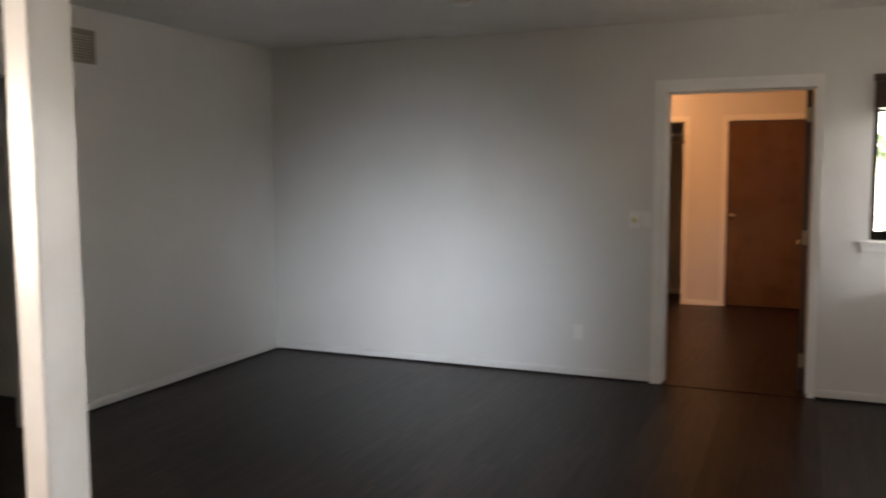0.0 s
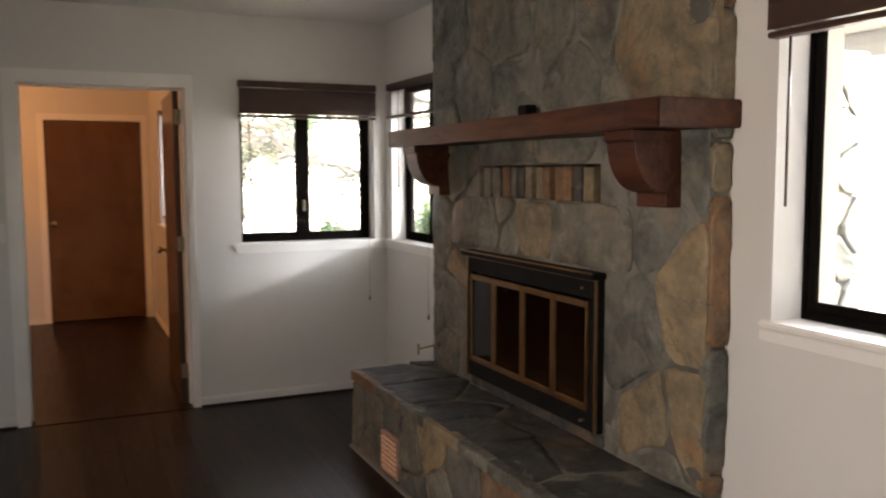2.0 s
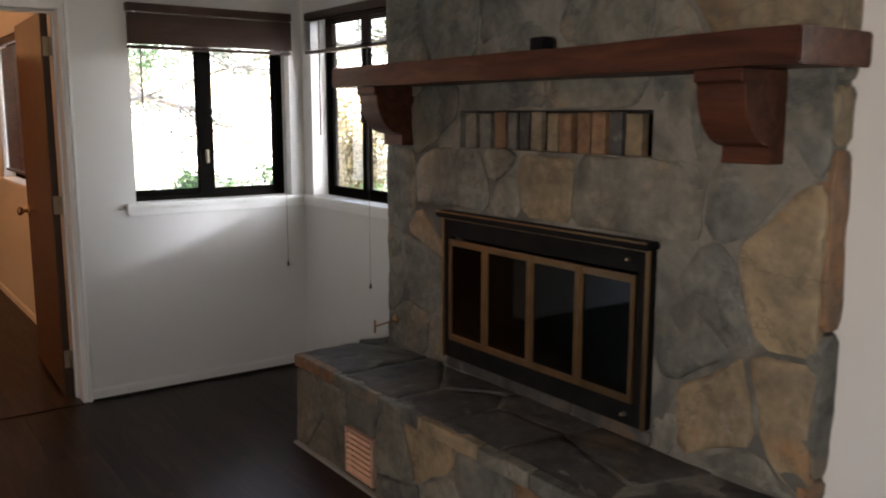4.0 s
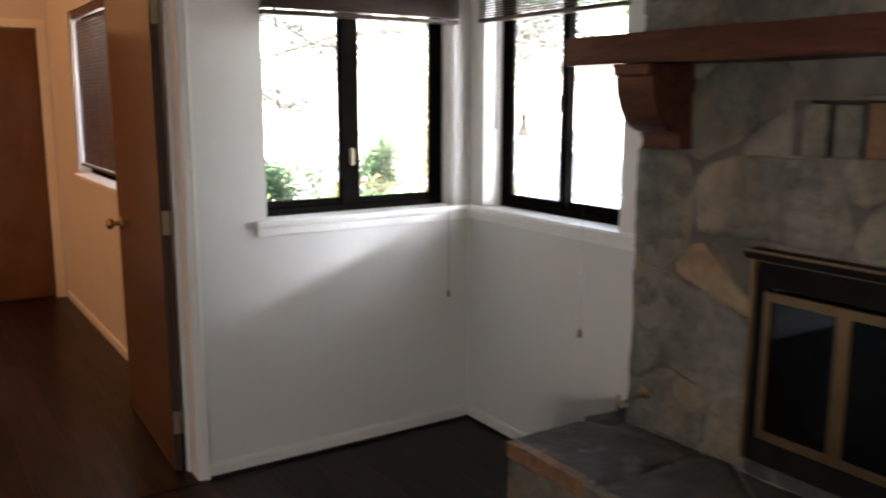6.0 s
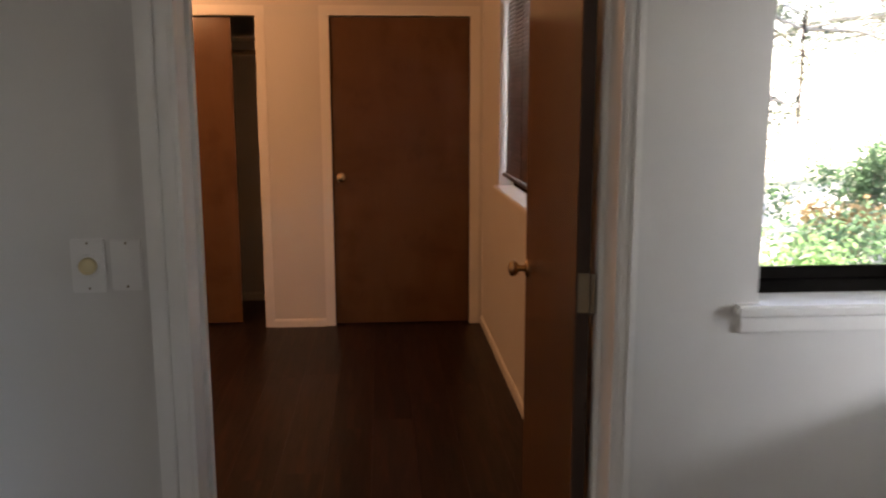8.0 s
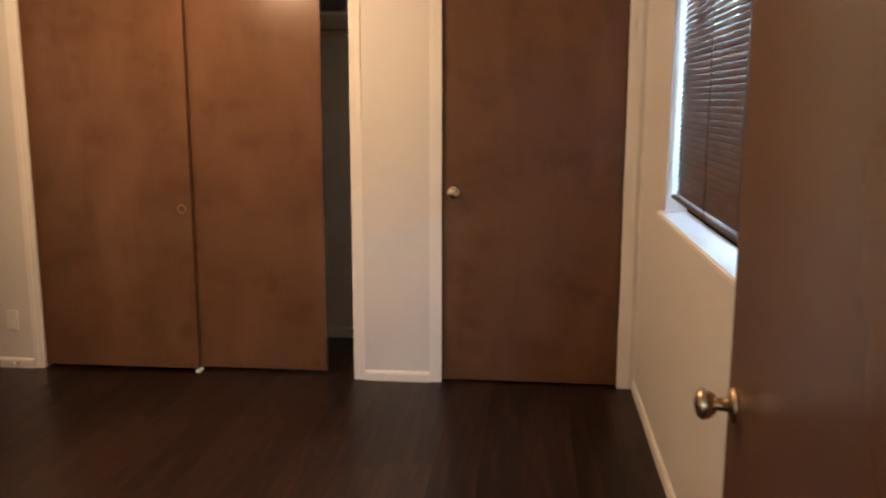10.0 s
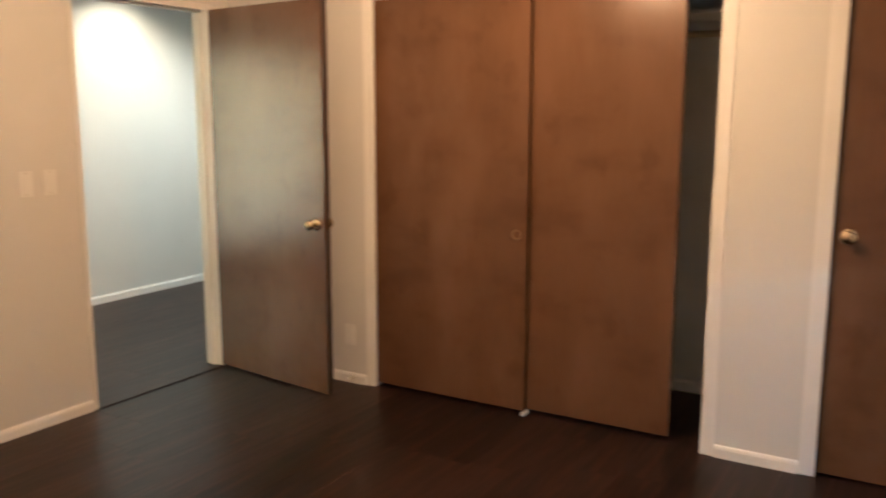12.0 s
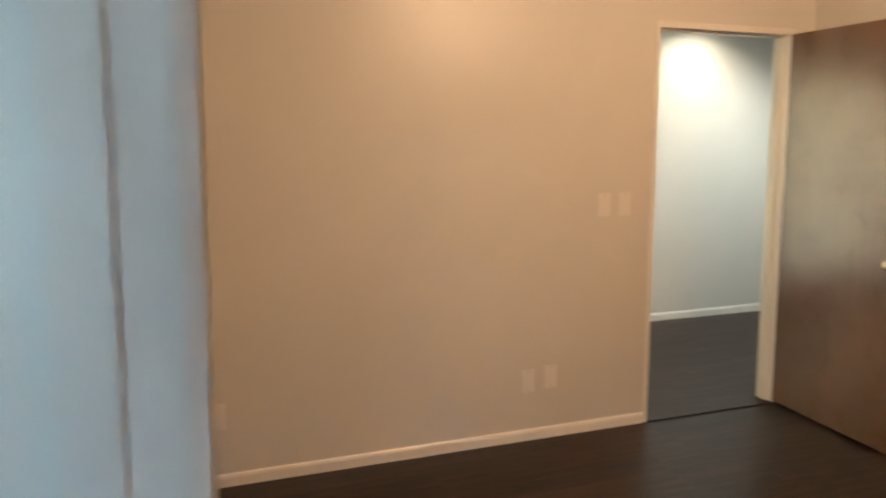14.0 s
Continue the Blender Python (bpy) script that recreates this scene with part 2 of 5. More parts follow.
GLASS = bpy.data.materials.new("window_glass")
GLASS.use_nodes = True
gn = GLASS.node_tree
gb = gn.nodes["Principled BSDF"]
gb.inputs["Roughness"].default_value, gb.inputs["Transmission Weight"].default_value = 0.0, 1.0
gb.inputs["IOR"].default_value = 1.45
gb.inputs["Base Color"].default_value = (0.97, 0.98, 0.97, 1)
SMOKE = bpy.data.materials.new("smoked_glass")
SMOKE.use_nodes = True
sb = SMOKE.node_tree.nodes["Principled BSDF"]
sb.inputs["Roughness"].default_value, sb.inputs["Transmission Weight"].default_value = 0.03, 1.0
sb.inputs["Base Color"].default_value = (0.045, 0.045, 0.05, 1)

# ---- building helpers ----


def boxes(*rows, bevel=0.0, m=None):
    """One bmesh of boxes (x0, y0, z0, x1, y1, z1), edges rounded by bevel, moved by m."""
    out = bmesh.new()
    for x0, y0, z0, x1, y1, z1 in rows:
        bm = bmesh.new()
        bmesh.ops.create_cube(bm, size=1)
        bmesh.ops.transform(bm, matrix=Matrix.LocRotScale(((x0 + x1) / 2, (y0 + y1) / 2, (z0 + z1) / 2), None, (abs(x1 - x0), abs(y1 - y0), abs(z1 - z0))), verts=bm.verts)
        if bevel:
            bmesh.ops.bevel(bm, geom=bm.edges[:], offset=min(bevel, abs(x1 - x0) / 2.2, abs(y1 - y0) / 2.2, abs(z1 - z0) / 2.2), segments=2, affect="EDGES")
        me = bpy.data.meshes.new("tmp")
        bm.to_mesh(me)
        bm.free()
        out.from_mesh(me)
        bpy.data.meshes.remove(me)
    if m:
        bmesh.ops.transform(out, matrix=m, verts=out.verts)
    return out


def lathe(profile, m, seg=20):
    """A turned solid from (radius, height) pairs along z, moved by m."""
    bm = bmesh.new()
    rings = []
    for r, h in profile:
        if r < 1e-6:
            rings.append([bm.verts.new((0, 0, h))])
        else:
            rings.append([bm.verts.new((r * math.cos(2 * math.pi * i / seg), r * math.sin(2 * math.pi * i / seg), h)) for i in range(seg)])
    for a, b in zip(rings, rings[1:]):
        for i in range(seg):
            j = (i + 1) % seg
            if len(a) == 1 and len(b) == 1:
                continue
            if len(a) == 1:
                bm.faces.new((a[0], b[i], b[j]))
            elif len(b) == 1:
                bm.faces.new((a[i], a[j], b[0]))
            else:
                bm.faces.new((a[i], a[j], b[j], b[i]))
    bmesh.ops.recalc_face_normals(bm, faces=bm.faces)
    bmesh.ops.transform(bm, matrix=m, verts=bm.verts)
    for f in bm.faces:
        f.smooth = True
    return bm


def tube(points, r, seg=8):
    """A round rod along points."""
    bm = bmesh.new()
    rings = []
    for i, p in enumerate(points):
        p = Vector(p)
        d = (Vector(points[min(i + 1, len(points) - 1)]) - Vector(points[max(i - 1, 0)])).normalized()
        q = d.to_track_quat("Z", "Y")
        rr = r[i] if isinstance(r, (list, tuple)) else r
        rings.append([bm.verts.new(p + q @ Vector((rr * math.cos(2 * math.pi * k / seg), rr * math.sin(2 * math.pi * k / seg), 0))) for k in range(seg)])
    for a, b in zip(rings, rings[1:]):
        for k in range(seg):
            f = bm.faces.new((a[k], a[(k + 1) % seg], b[(k + 1) % seg], b[k]))
            f.smooth = True
    bm.faces.new(rings[0][::-1])
    bm.faces.new(rings[-1])
    return bm


def extrude(outline, axis, a, b, bevel=0.0):
    """A prism: a 2D outline carried along one axis from a to b."""
    def p3(u, v, w):
        return {"x": (w, u, v), "y": (u, w, v), "z": (u, v, w)}[axis]
    bm = bmesh.new()
    lo = [bm.verts.new(p3(u, v, a)) for u, v in outline]
    hi = [bm.verts.new(p3(u, v, b)) for u, v in outline]
    bm.faces.new(lo)
    bm.faces.new(hi[::-1])
    for i in range(len(lo)):
        j = (i + 1) % len(lo)
        bm.faces.new((lo[i], lo[j], hi[j], hi[i]))
    bmesh.ops.recalc_face_normals(bm, faces=bm.faces)
    if bevel:
        bmesh.ops.bevel(bm, geom=bm.edges[:], offset=bevel, segments=1, affect="EDGES")
    return bm


def mesh_of(name, bm, material):
    me = bpy.data.meshes.new(name)
    bm.to_mesh(me)
    bm.free()
    me.materials.append(material)
    return me


def part(name, bm, material, parent, label=""):
    """One mesh object under a thing or a part; the mesh is in world places."""
    ob = new(name, mesh_of(name, bm, material))
    ob.parent = parent
    p = parent.location.copy()
    q = parent.parent
    while q:
        p += q.location
        q = q.parent
    ob.location = -p
    if label:
        ob["label"] = label
    return ob


def thing(name, base, label, category, group="", kind=""):
    ob = new(name)
    ob.empty_display_size = 0.1
    ob.location = base
    return tagged(ob, label, category, group, kind)


def solid(name, bm, material, label="", category="", kind="structure", group=""):
    return tagged(new(name, mesh_of(name, bm, material)), label, category, group, kind)


def wall(name, axis, u0, u1, t0, t1, z0, z1, holes=(), material=None, label=""):
    """A wall along x or y from u0 to u1, between the faces t0 and t1, with openings (u0, u1, z0, z1)."""
    us = sorted({u0, u1, *(h[0] for h in holes), *(h[1] for h in holes)})
    vs = sorted({z0, z1, *(h[2] for h in holes), *(h[3] for h in holes)})

    def full(i, j):
        if not (0 <= i < len(us) - 1 and 0 <= j < len(vs) - 1):
            return False
        u, v = (us[i] + us[i + 1]) / 2, (vs[j] + vs[j + 1]) / 2
        return not any(h[0] < u < h[1] and h[2] < v < h[3] for h in holes)

    bm = bmesh.new()
    made = {}

    def vert(u, t, v):
        k = (u, t, v)
        if k not in made:
            made[k] = bm.verts.new((u, t, v) if axis == "x" else (t, u, v))
        return made[k]

    for i in range(len(us) - 1):
        for j in range(len(vs) - 1):
            if not full(i, j):
                continue
            a, b, c, d = us[i], us[i + 1], vs[j], vs[j + 1]
            bm.faces.new([vert(a, t0, c), vert(b, t0, c), vert(b, t0, d), vert(a, t0, d)])
            bm.faces.new([vert(a, t1, c), vert(b, t1, c), vert(b, t1, d), vert(a, t1, d)])
            if not full(i - 1, j):
                bm.faces.new([vert(a, t0, c), vert(a, t1, c), vert(a, t1, d), vert(a, t0, d)])
            if not full(i + 1, j):
                bm.faces.new([vert(b, t0, c), vert(b, t1, c), vert(b, t1, d), vert(b, t0, d)])
            if not full(i, j - 1):
                bm.faces.new([vert(a, t0, c), vert(b, t0, c), vert(b, t1, c), vert(a, t1, c)])
            if not full(i, j + 1):
                bm.faces.new([vert(a, t0, d), vert(b, t0, d), vert(b, t1, d), vert(a, t1, d)])
    bmesh.ops.recalc_face_normals(bm, faces=bm.faces)
    return solid(name, bm, material or PAINT, label or "white painted plaster wall", "wall")


# ---- plan, in metres ----
LX0, LX1, LY0 = -3.225, 2.25, -8.4        # living room
H = 2.505                                  # ceilings
WT = 0.17                                  # wall between living room and bedroom
BX0, BX1, BY1 = -3.115, 1.068, 3.77        # bedroom
HX0 = -5.09                                # far wall of the hall
DX, DW, DH = -0.034, 0.93, 2.045           # doorway to the bedroom
EX = 2.14                                  # east wall south of the chimney
W1 = (1.25, 2.163, 1.045, 2.09)            # window beside the doorway
W2 = (-0.98, -0.112, 1.045, 2.09)          # window between corner and chimney
W3 = (-4.76, -3.612, 1.045, 2.09)           # window past the chimney
W4 = (1.62, 2.985, 1.02, 2.09)             # bedroom window
HD = (2.757, 3.625, 2.03)                  # doorway to the hall
HG = (1.3, 2.9, 0.0, 2.05)                 # unseen opening, added to send light from a made-up room into the hall
PD = (-7.4, -5.7, 0.06, 2.05)              # unseen opening, added for the narrow beam lamp
CL = (-2.125, -0.385, 2.035)               # closet opening
FD = (0.075, 0.985, 2.035)                 # closed door

wall("wall_north", "x", LX0 - 0.15, LX1 + 0.16, 0.0, WT, 0, H, [(DX, DW, 0.0, DH), W1])
wall("wall_east", "y", -3.42, 0.0, LX1, LX1 + 0.16, 0, H, [W2])
wall("wall_east_south", "y", LY0, -3.42, EX, LX1 + 0.16, 0, H, [W3, PD])
# the second hole is an unseen opening, added for the west fill lamp
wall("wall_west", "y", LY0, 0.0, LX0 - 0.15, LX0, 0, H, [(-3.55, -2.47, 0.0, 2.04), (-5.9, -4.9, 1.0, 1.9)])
wall("wall_south", "x", LX0 - 0.15, LX1 + 0.16, LY0 - 0.15, LY0, 0, H)
wall("wall_bedroom_east", "y", WT, BY1 + 0.9, BX1, BX1 + 0.15, 0, H, [W4])
wall("wall_bedroom_north", "x", BX0, BX1, BY1, BY1 + 0.12, 0, H, [(CL[0], CL[1], 0.0, CL[2]), (FD[0], FD[1], 0.0, FD[2])])
wall("wall_bedroom_west", "y", WT, BY1, BX0 - 0.12, BX0, 0, H, [(HD[0], HD[1], 0.0, HD[2])])
wall("wall_hall_west", "y", 1.0, 7.5, HX0 - 0.12, HX0, 0, H, [HG])
# unseen room added only to light the hall and give its door a sheen
wall("wall_utility_west", "y", -0.5, 3.4, HX0 - 1.72, HX0 - 1.6, 0, H, [(-0.2, 1.7, 0.1, 2.05)])
wall("wall_utility_south", "x", HX0 - 1.6, HX0 - 0.12, -0.5, -0.4, 0, H)
wall("wall_utility_east", "y", -0.4, 1.0, HX0 - 0.12, HX0, 0, H)
wall("wall_utility_north", "x", HX0 - 1.6, HX0 - 0.12, 3.3, 3.4, 0, H)
wall("wall_hall_south", "x", HX0, BX0 - 0.12, 0.9, 1.0, 0, H)
wall("wall_hall_north", "x", HX0, BX0 - 0.12, 7.4, 7.5, 0, H)
wall("wall_hall_east", "y", BY1, 7.4, BX0 - 0.12, BX0, 0, H)
wall("wall_closet_north", "x", BX0, BX1, BY1 + 0.8, BY1 + 0.9, 0, H)
wall("wall_closet_side", "y", BY1 + 0.12, BY1 + 0.8, -0.3, -0.22, 0, H)
wall("wall_side_room", "y", -4.2, -1.9, LX0 - 1.6, LX0 - 1.5, 0, H)
wall("wall_side_room_north", "x", LX0 - 1.5, LX0 - 0.15, -2.0, -1.9, 0, H)
wall("wall_side_room_south", "x", LX0 - 1.5, LX0 - 0.15, -4.2, -4.1, 0, H)
solid("ceiling", boxes((LX0 - 1.6, LY0 - 0.15, H, LX1 + 0.16, WT, H + 0.12)), CEIL, "flat white painted ceiling of the living room", "ceiling")
solid("ceiling_bedroom", boxes((HX0 - 1.72, WT, H, BX1 + 0.15, 7.5, H + 0.12), (HX0 - 1.72, -0.5, H, HX0, WT, H + 0.12)), CEIL, "flat white painted ceiling of the bedroom", "ceiling")
solid("floor_slab", boxes((LX0 - 1.6, LY0 - 0.15, -0.15, LX1 + 0.16, WT, -0.012), (HX0 - 1.72, WT, -0.15, BX1 + 0.15, 7.5, -0.012), (HX0 - 1.72, -0.5, -0.15, HX0, WT, -0.012)), GAP, "dark sub-floor under the laminate", "floor")

# ---- trim ----


def casing(name, axis, a, b, top, face, out, width=0.066, proud=0.016, sides=("l", "r", "t"), narrow=None):
    """A moulded door casing round the opening a..b on the wall plane `face`, towards `out`."""
    f0, f1 = face, face + out * proud
    g1 = face + out * proud * 0.62
    rows = []

    def add(u0, u1, z0, z1, t):
        rows.append((u0, min(f0, t), z0, u1, max(f0, t), z1) if axis == "x" else (min(f0, t), u0, z0, max(f0, t), u1, z1))
    if "l" in sides:
        add(a - width, a - width * 0.45, 0, top + width, f1)
        add(a - width * 0.45, a + 0.003, 0, top, g1)
    rw = narrow or width
    if "r" in sides:
        add(b + rw * 0.45, b + rw, 0, top + width, f1)
        add(b - 0.003, b + rw * 0.45, 0, top, g1)
    if "t" in sides:
        add(a - width * 0.45, b + rw * 0.45, top + width * 0.45, top + width, f1)
        add(a - width * 0.45, b + rw * 0.45, top - 0.003, top + width * 0.45, g1)
    return solid(name, boxes(*rows, bevel=0.003), TRIM, "white painted moulded door casing", "trim")


def jamb(name, axis, a, b, top, t0, t1, stop, rebate=None):
    """A door lining with its stop, inside the opening."""
    th, rows = 0.012, []

    def add(u0, u1, z0, z1, ta, tb):
        rows.append((u0, ta, z0, u1, tb, z1) if axis == "x" else (ta, u0, z0, tb, u1, z1))
    for s, u in ((1, a), (-1, b)):
        add(*sorted((u, u + s * th)), 0, top, t0, (t1 if s > 0 or rebate is None else rebate))
        add(*sorted((u + s * th, u + s * (th + 0.011))), 0, top - th, stop, stop + 0.034)
    add(a + th, b - th, top - th, top, t0, t1)
    add(a + th + 0.011, b - th - 0.011, top - th - 0.011, top - th, stop, stop + 0.034)
    return solid(name, boxes(*rows, bevel=0.002), TRIM, "white painted door jamb with a stop", "trim")


casing("trim_door_living", "x", DX, DW, DH, 0.0, -1, narrow=0.034)
casing("trim_door_bedroom", "x", DX, DW, DH, WT, 1, proud=0.02)
jamb("trim_jamb_bedroom", "x", DX, DW, DH, -0.004, WT + 0.004, 0.103, rebate=0.116)
casing("trim_closed_door", "x", FD[0], FD[1], FD[2], BY1, -1, width=0.06, proud=0.006)
jamb("trim_jamb_closed_door", "x", FD[0] - 0.012, FD[1] + 0.012, FD[2] + 0.012, BY1 + 0.003, BY1 + 0.118, BY1 + 0.06)
casing("trim_closet", "x", CL[0], CL[1], CL[2], BY1, -1, width=0.058, proud=0.006)
casing("trim_hall_door", "y", HD[0], HD[1], HD[2], BX0, 1, width=0.02, proud=0.006)
jamb("trim_jamb_hall", "y", HD[0], HD[1], HD[2], BX0 - 0.123, BX0 + 0.004, BX0 - 0.085)


def base(name, axis, a, b, face, out, h=0.064, gap=False):
    """A low skirting with a rounded top edge."""
    t = 0.012
    prof = [(0, 0.0), (t, 0.0), (t, h - 0.016), (t * 0.75, h - 0.006), (t * 0.4, h), (0, h)]
    pts = [(face + out * p, z) for p, z in prof]
    if gap:
        # no open gap: a dark strip over the skirting's foot paints its shade
        dark = [(face + out * 0.002, 0.0), (face + out * 0.0128, 0.0), (face + out * 0.0128, 0.013), (face + out * 0.002, 0.013)]
        solid("baseboard_gap", extrude(dark, axis, a, b), GAP, "dark strip standing in for shade in the gap under the baseboard", "baseboard")
    bm = extrude(pts, axis, a, b)
    return solid(name, bm, PAINT if gap else TRIM, "low white painted baseboard", "baseboard")


base("baseboard", "x", LX0, DX - 0.066, 0.0, -1, gap=True)
base("baseboard", "x", 0.964, LX1, 0.0, -1, gap=True)
base("baseboard", "y", -1.16, -0.013, LX1, -1, gap=True)
base("baseboard", "y", PD[1] + 0.01, -3.45, EX, -1)
base("baseboard", "y", -2.47, -0.013, LX0, 1, gap=True)
base("baseboard", "y", LY0, -3.55, LX0, 1)
base("baseboard", "y", WT + 0.013, HD[0] - 0.02, BX0, 1, h=0.055)
base("baseboard", "x", BX0 + 0.013, DX - 0.066, WT, 1, h=0.055)
base("baseboard", "y", WT + 0.013, BY1 - 0.013, BX1, -1, h=0.055)
base("baseboard", "x", CL[1] + 0.058, FD[0] - 0.06, BY1, -1, h=0.055)
base("baseboard", "x", BX0 + 0.013, CL[0] - 0.058, BY1, -1, h=0.055)
base("baseboard", "y", HG[1] + 0.01, 7.4, HX0, 1, h=0.062)
base("baseboard", "x", BX0, CL[1] + 0.06, BY1 + 0.8, -1)
solid("threshold", boxes((DX + 0.012, -0.032, -0.012, DW - 0.012, 0.006, 0.005), bevel=0.004), PLANK, "dark brown wooden threshold strip in the doorway", "threshold")
solid("threshold", boxes((BX0 - 0.02, HD[0] + 0.012, -0.012, BX0 + 0.02, HD[1] - 0.012, 0.006), bevel=0.004), PLANK, "dark threshold strip in the hall doorway", "threshold")

# ---- windows ----


def on_north(u, w, z):
    return (u, w, z)


def on_east(u, w, z):
    return (LX1 + w, u, z)


def on_east_south(u, w, z):
    return (EX + w, u, z)


def on_bed(u, w, z):
    return (BX1 + w, u, z)


def wbox(fn, u0, w0, z0, u1, w1, z1):
    a, b = fn(u0, w0, z0), fn(u1, w1, z1)
    return (min(a[0], b[0]), min(a[1], b[1]), min(a[2], b[2]), max(a[0], b[0]), max(a[1], b[1]), max(a[2], b[2]))


def window(name, fn, op, depth, mull, label, sash_front=1, over=0.022, edge=0.032, slim=0, latch=(0.2, None)):
    """A bronze aluminium sliding window, its frame set `depth` behind the wall's face."""
    u0, u1, z0, z1 = op
    um = mull
    root = tagged(new(name), label, "window", "", "structure")
    root.location = fn((u0 + u1) / 2, depth, z0)
    f, w0, w1 = edge, depth, depth + 0.06
    fl = slim or f
    part("window_frame", boxes(wbox(fn, u0, w0, z0, u0 + fl, w1, z1), wbox(fn, u1 - f, w0, z0, u1, w1, z1),
                               wbox(fn, u0 + fl, w0, z0, u1 - f, w1, z0 + 0.03), wbox(fn, u0 + fl, w0, z1 - 0.03, u1 - f, w1, z1), bevel=0.003), BRONZE, root)
    s = 0.030
    for k, (a, b) in enumerate(((u0 + fl, um + over), (um - over, u1 - f))):
        d0 = depth + (0.008 if k == sash_front else 0.032)
        sa, sb2 = (slim or s, 2 * over) if k == 0 else (2 * over, s)
        sash = part("sash", boxes(wbox(fn, a, d0, z0 + 0.03, a + sa, d0 + 0.02, z1 - 0.03), wbox(fn, b - sb2, d0, z0 + 0.03, b, d0 + 0.02, z1 - 0.03),
                                  wbox(fn, a + sa, d0, z0 + 0.03, b - sb2, d0 + 0.02, z0 + 0.058), wbox(fn, a + sa, d0, z1 - 0.058, b - sb2, d0 + 0.02, z1 - 0.03), bevel=0.002), BRONZE, root)
        pane = part("pane", boxes(wbox(fn, a + sa - 0.004, d0 + 0.008, z0 + 0.05, b - sb2 + 0.004, d0 + 0.012, z1 - 0.05)), GLASS, sash)
        pane.visible_shadow = False
    part("latch", boxes(wbox(fn, um - 0.008, depth - 0.012, z0 + latch[0], um + 0.01, depth + 0.01, z0 + latch[0] + 0.075), bevel=0.004), latch[1] or STEEL, root, "metal pull latch")
    return root


window("window_1", on_north, W1, 0.102, 1.69, "dark bronze sliding window with two panes", over=0.044, edge=0.036, slim=0.02)
window("window_2", on_east, W2, 0.098, -0.53, "dark bronze sliding window beside the stone chimney", latch=(0.43, BRONZE))
window("window_3", on_east_south, W3, 0.122, -4.19, "wide dark bronze sliding window past the chimney", edge=0.016)
window("window_4", on_bed, W4, 0.085, 2.3, "dark bronze bedroom window behind a lowered blind")

# sills and aprons
solid("window_sill", boxes((1.192, -0.034, 1.022, LX1 - 0.001, 0.104, 1.047), bevel=0.006), TRIM, "white painted window stool with a rounded nose", "window sill")
solid("window_sill", boxes((LX1 - 0.034, -1.245, 1.022, LX1 + 0.1, -0.036, 1.047), bevel=0.006), TRIM, "white painted window stool beside the chimney", "window sill")
solid("window_apron", boxes((1.204, -0.014, 0.982, LX1 - 0.015, -0.0005, 1.021), bevel=0.004), TRIM, "white painted window apron", "trim")
solid("window_apron", boxes((LX1 - 0.014, -1.24, 0.985, LX1 - 0.0005, -0.001, 1.021), bevel=0.004), TRIM, "white painted window apron", "trim")
solid("window_sill", boxes((EX - 0.02, -4.80, 1.027, EX + 0.124, -3.575, 1.047), bevel=0.006), TRIM, "white painted window stool", "window sill")
solid("window_apron", boxes((EX - 0.014, -4.79, 0.985, EX - 0.0005, -3.575, 1.021), bevel=0.004), TRIM, "white painted window apron", "trim")
solid("window_sill", boxes((BX1 - 0.03, 1.59, 0.998, BX1 + 0.09, 3.015, 1.022), bevel=0.005), TRIM, "white painted bedroom window stool", "window sill")


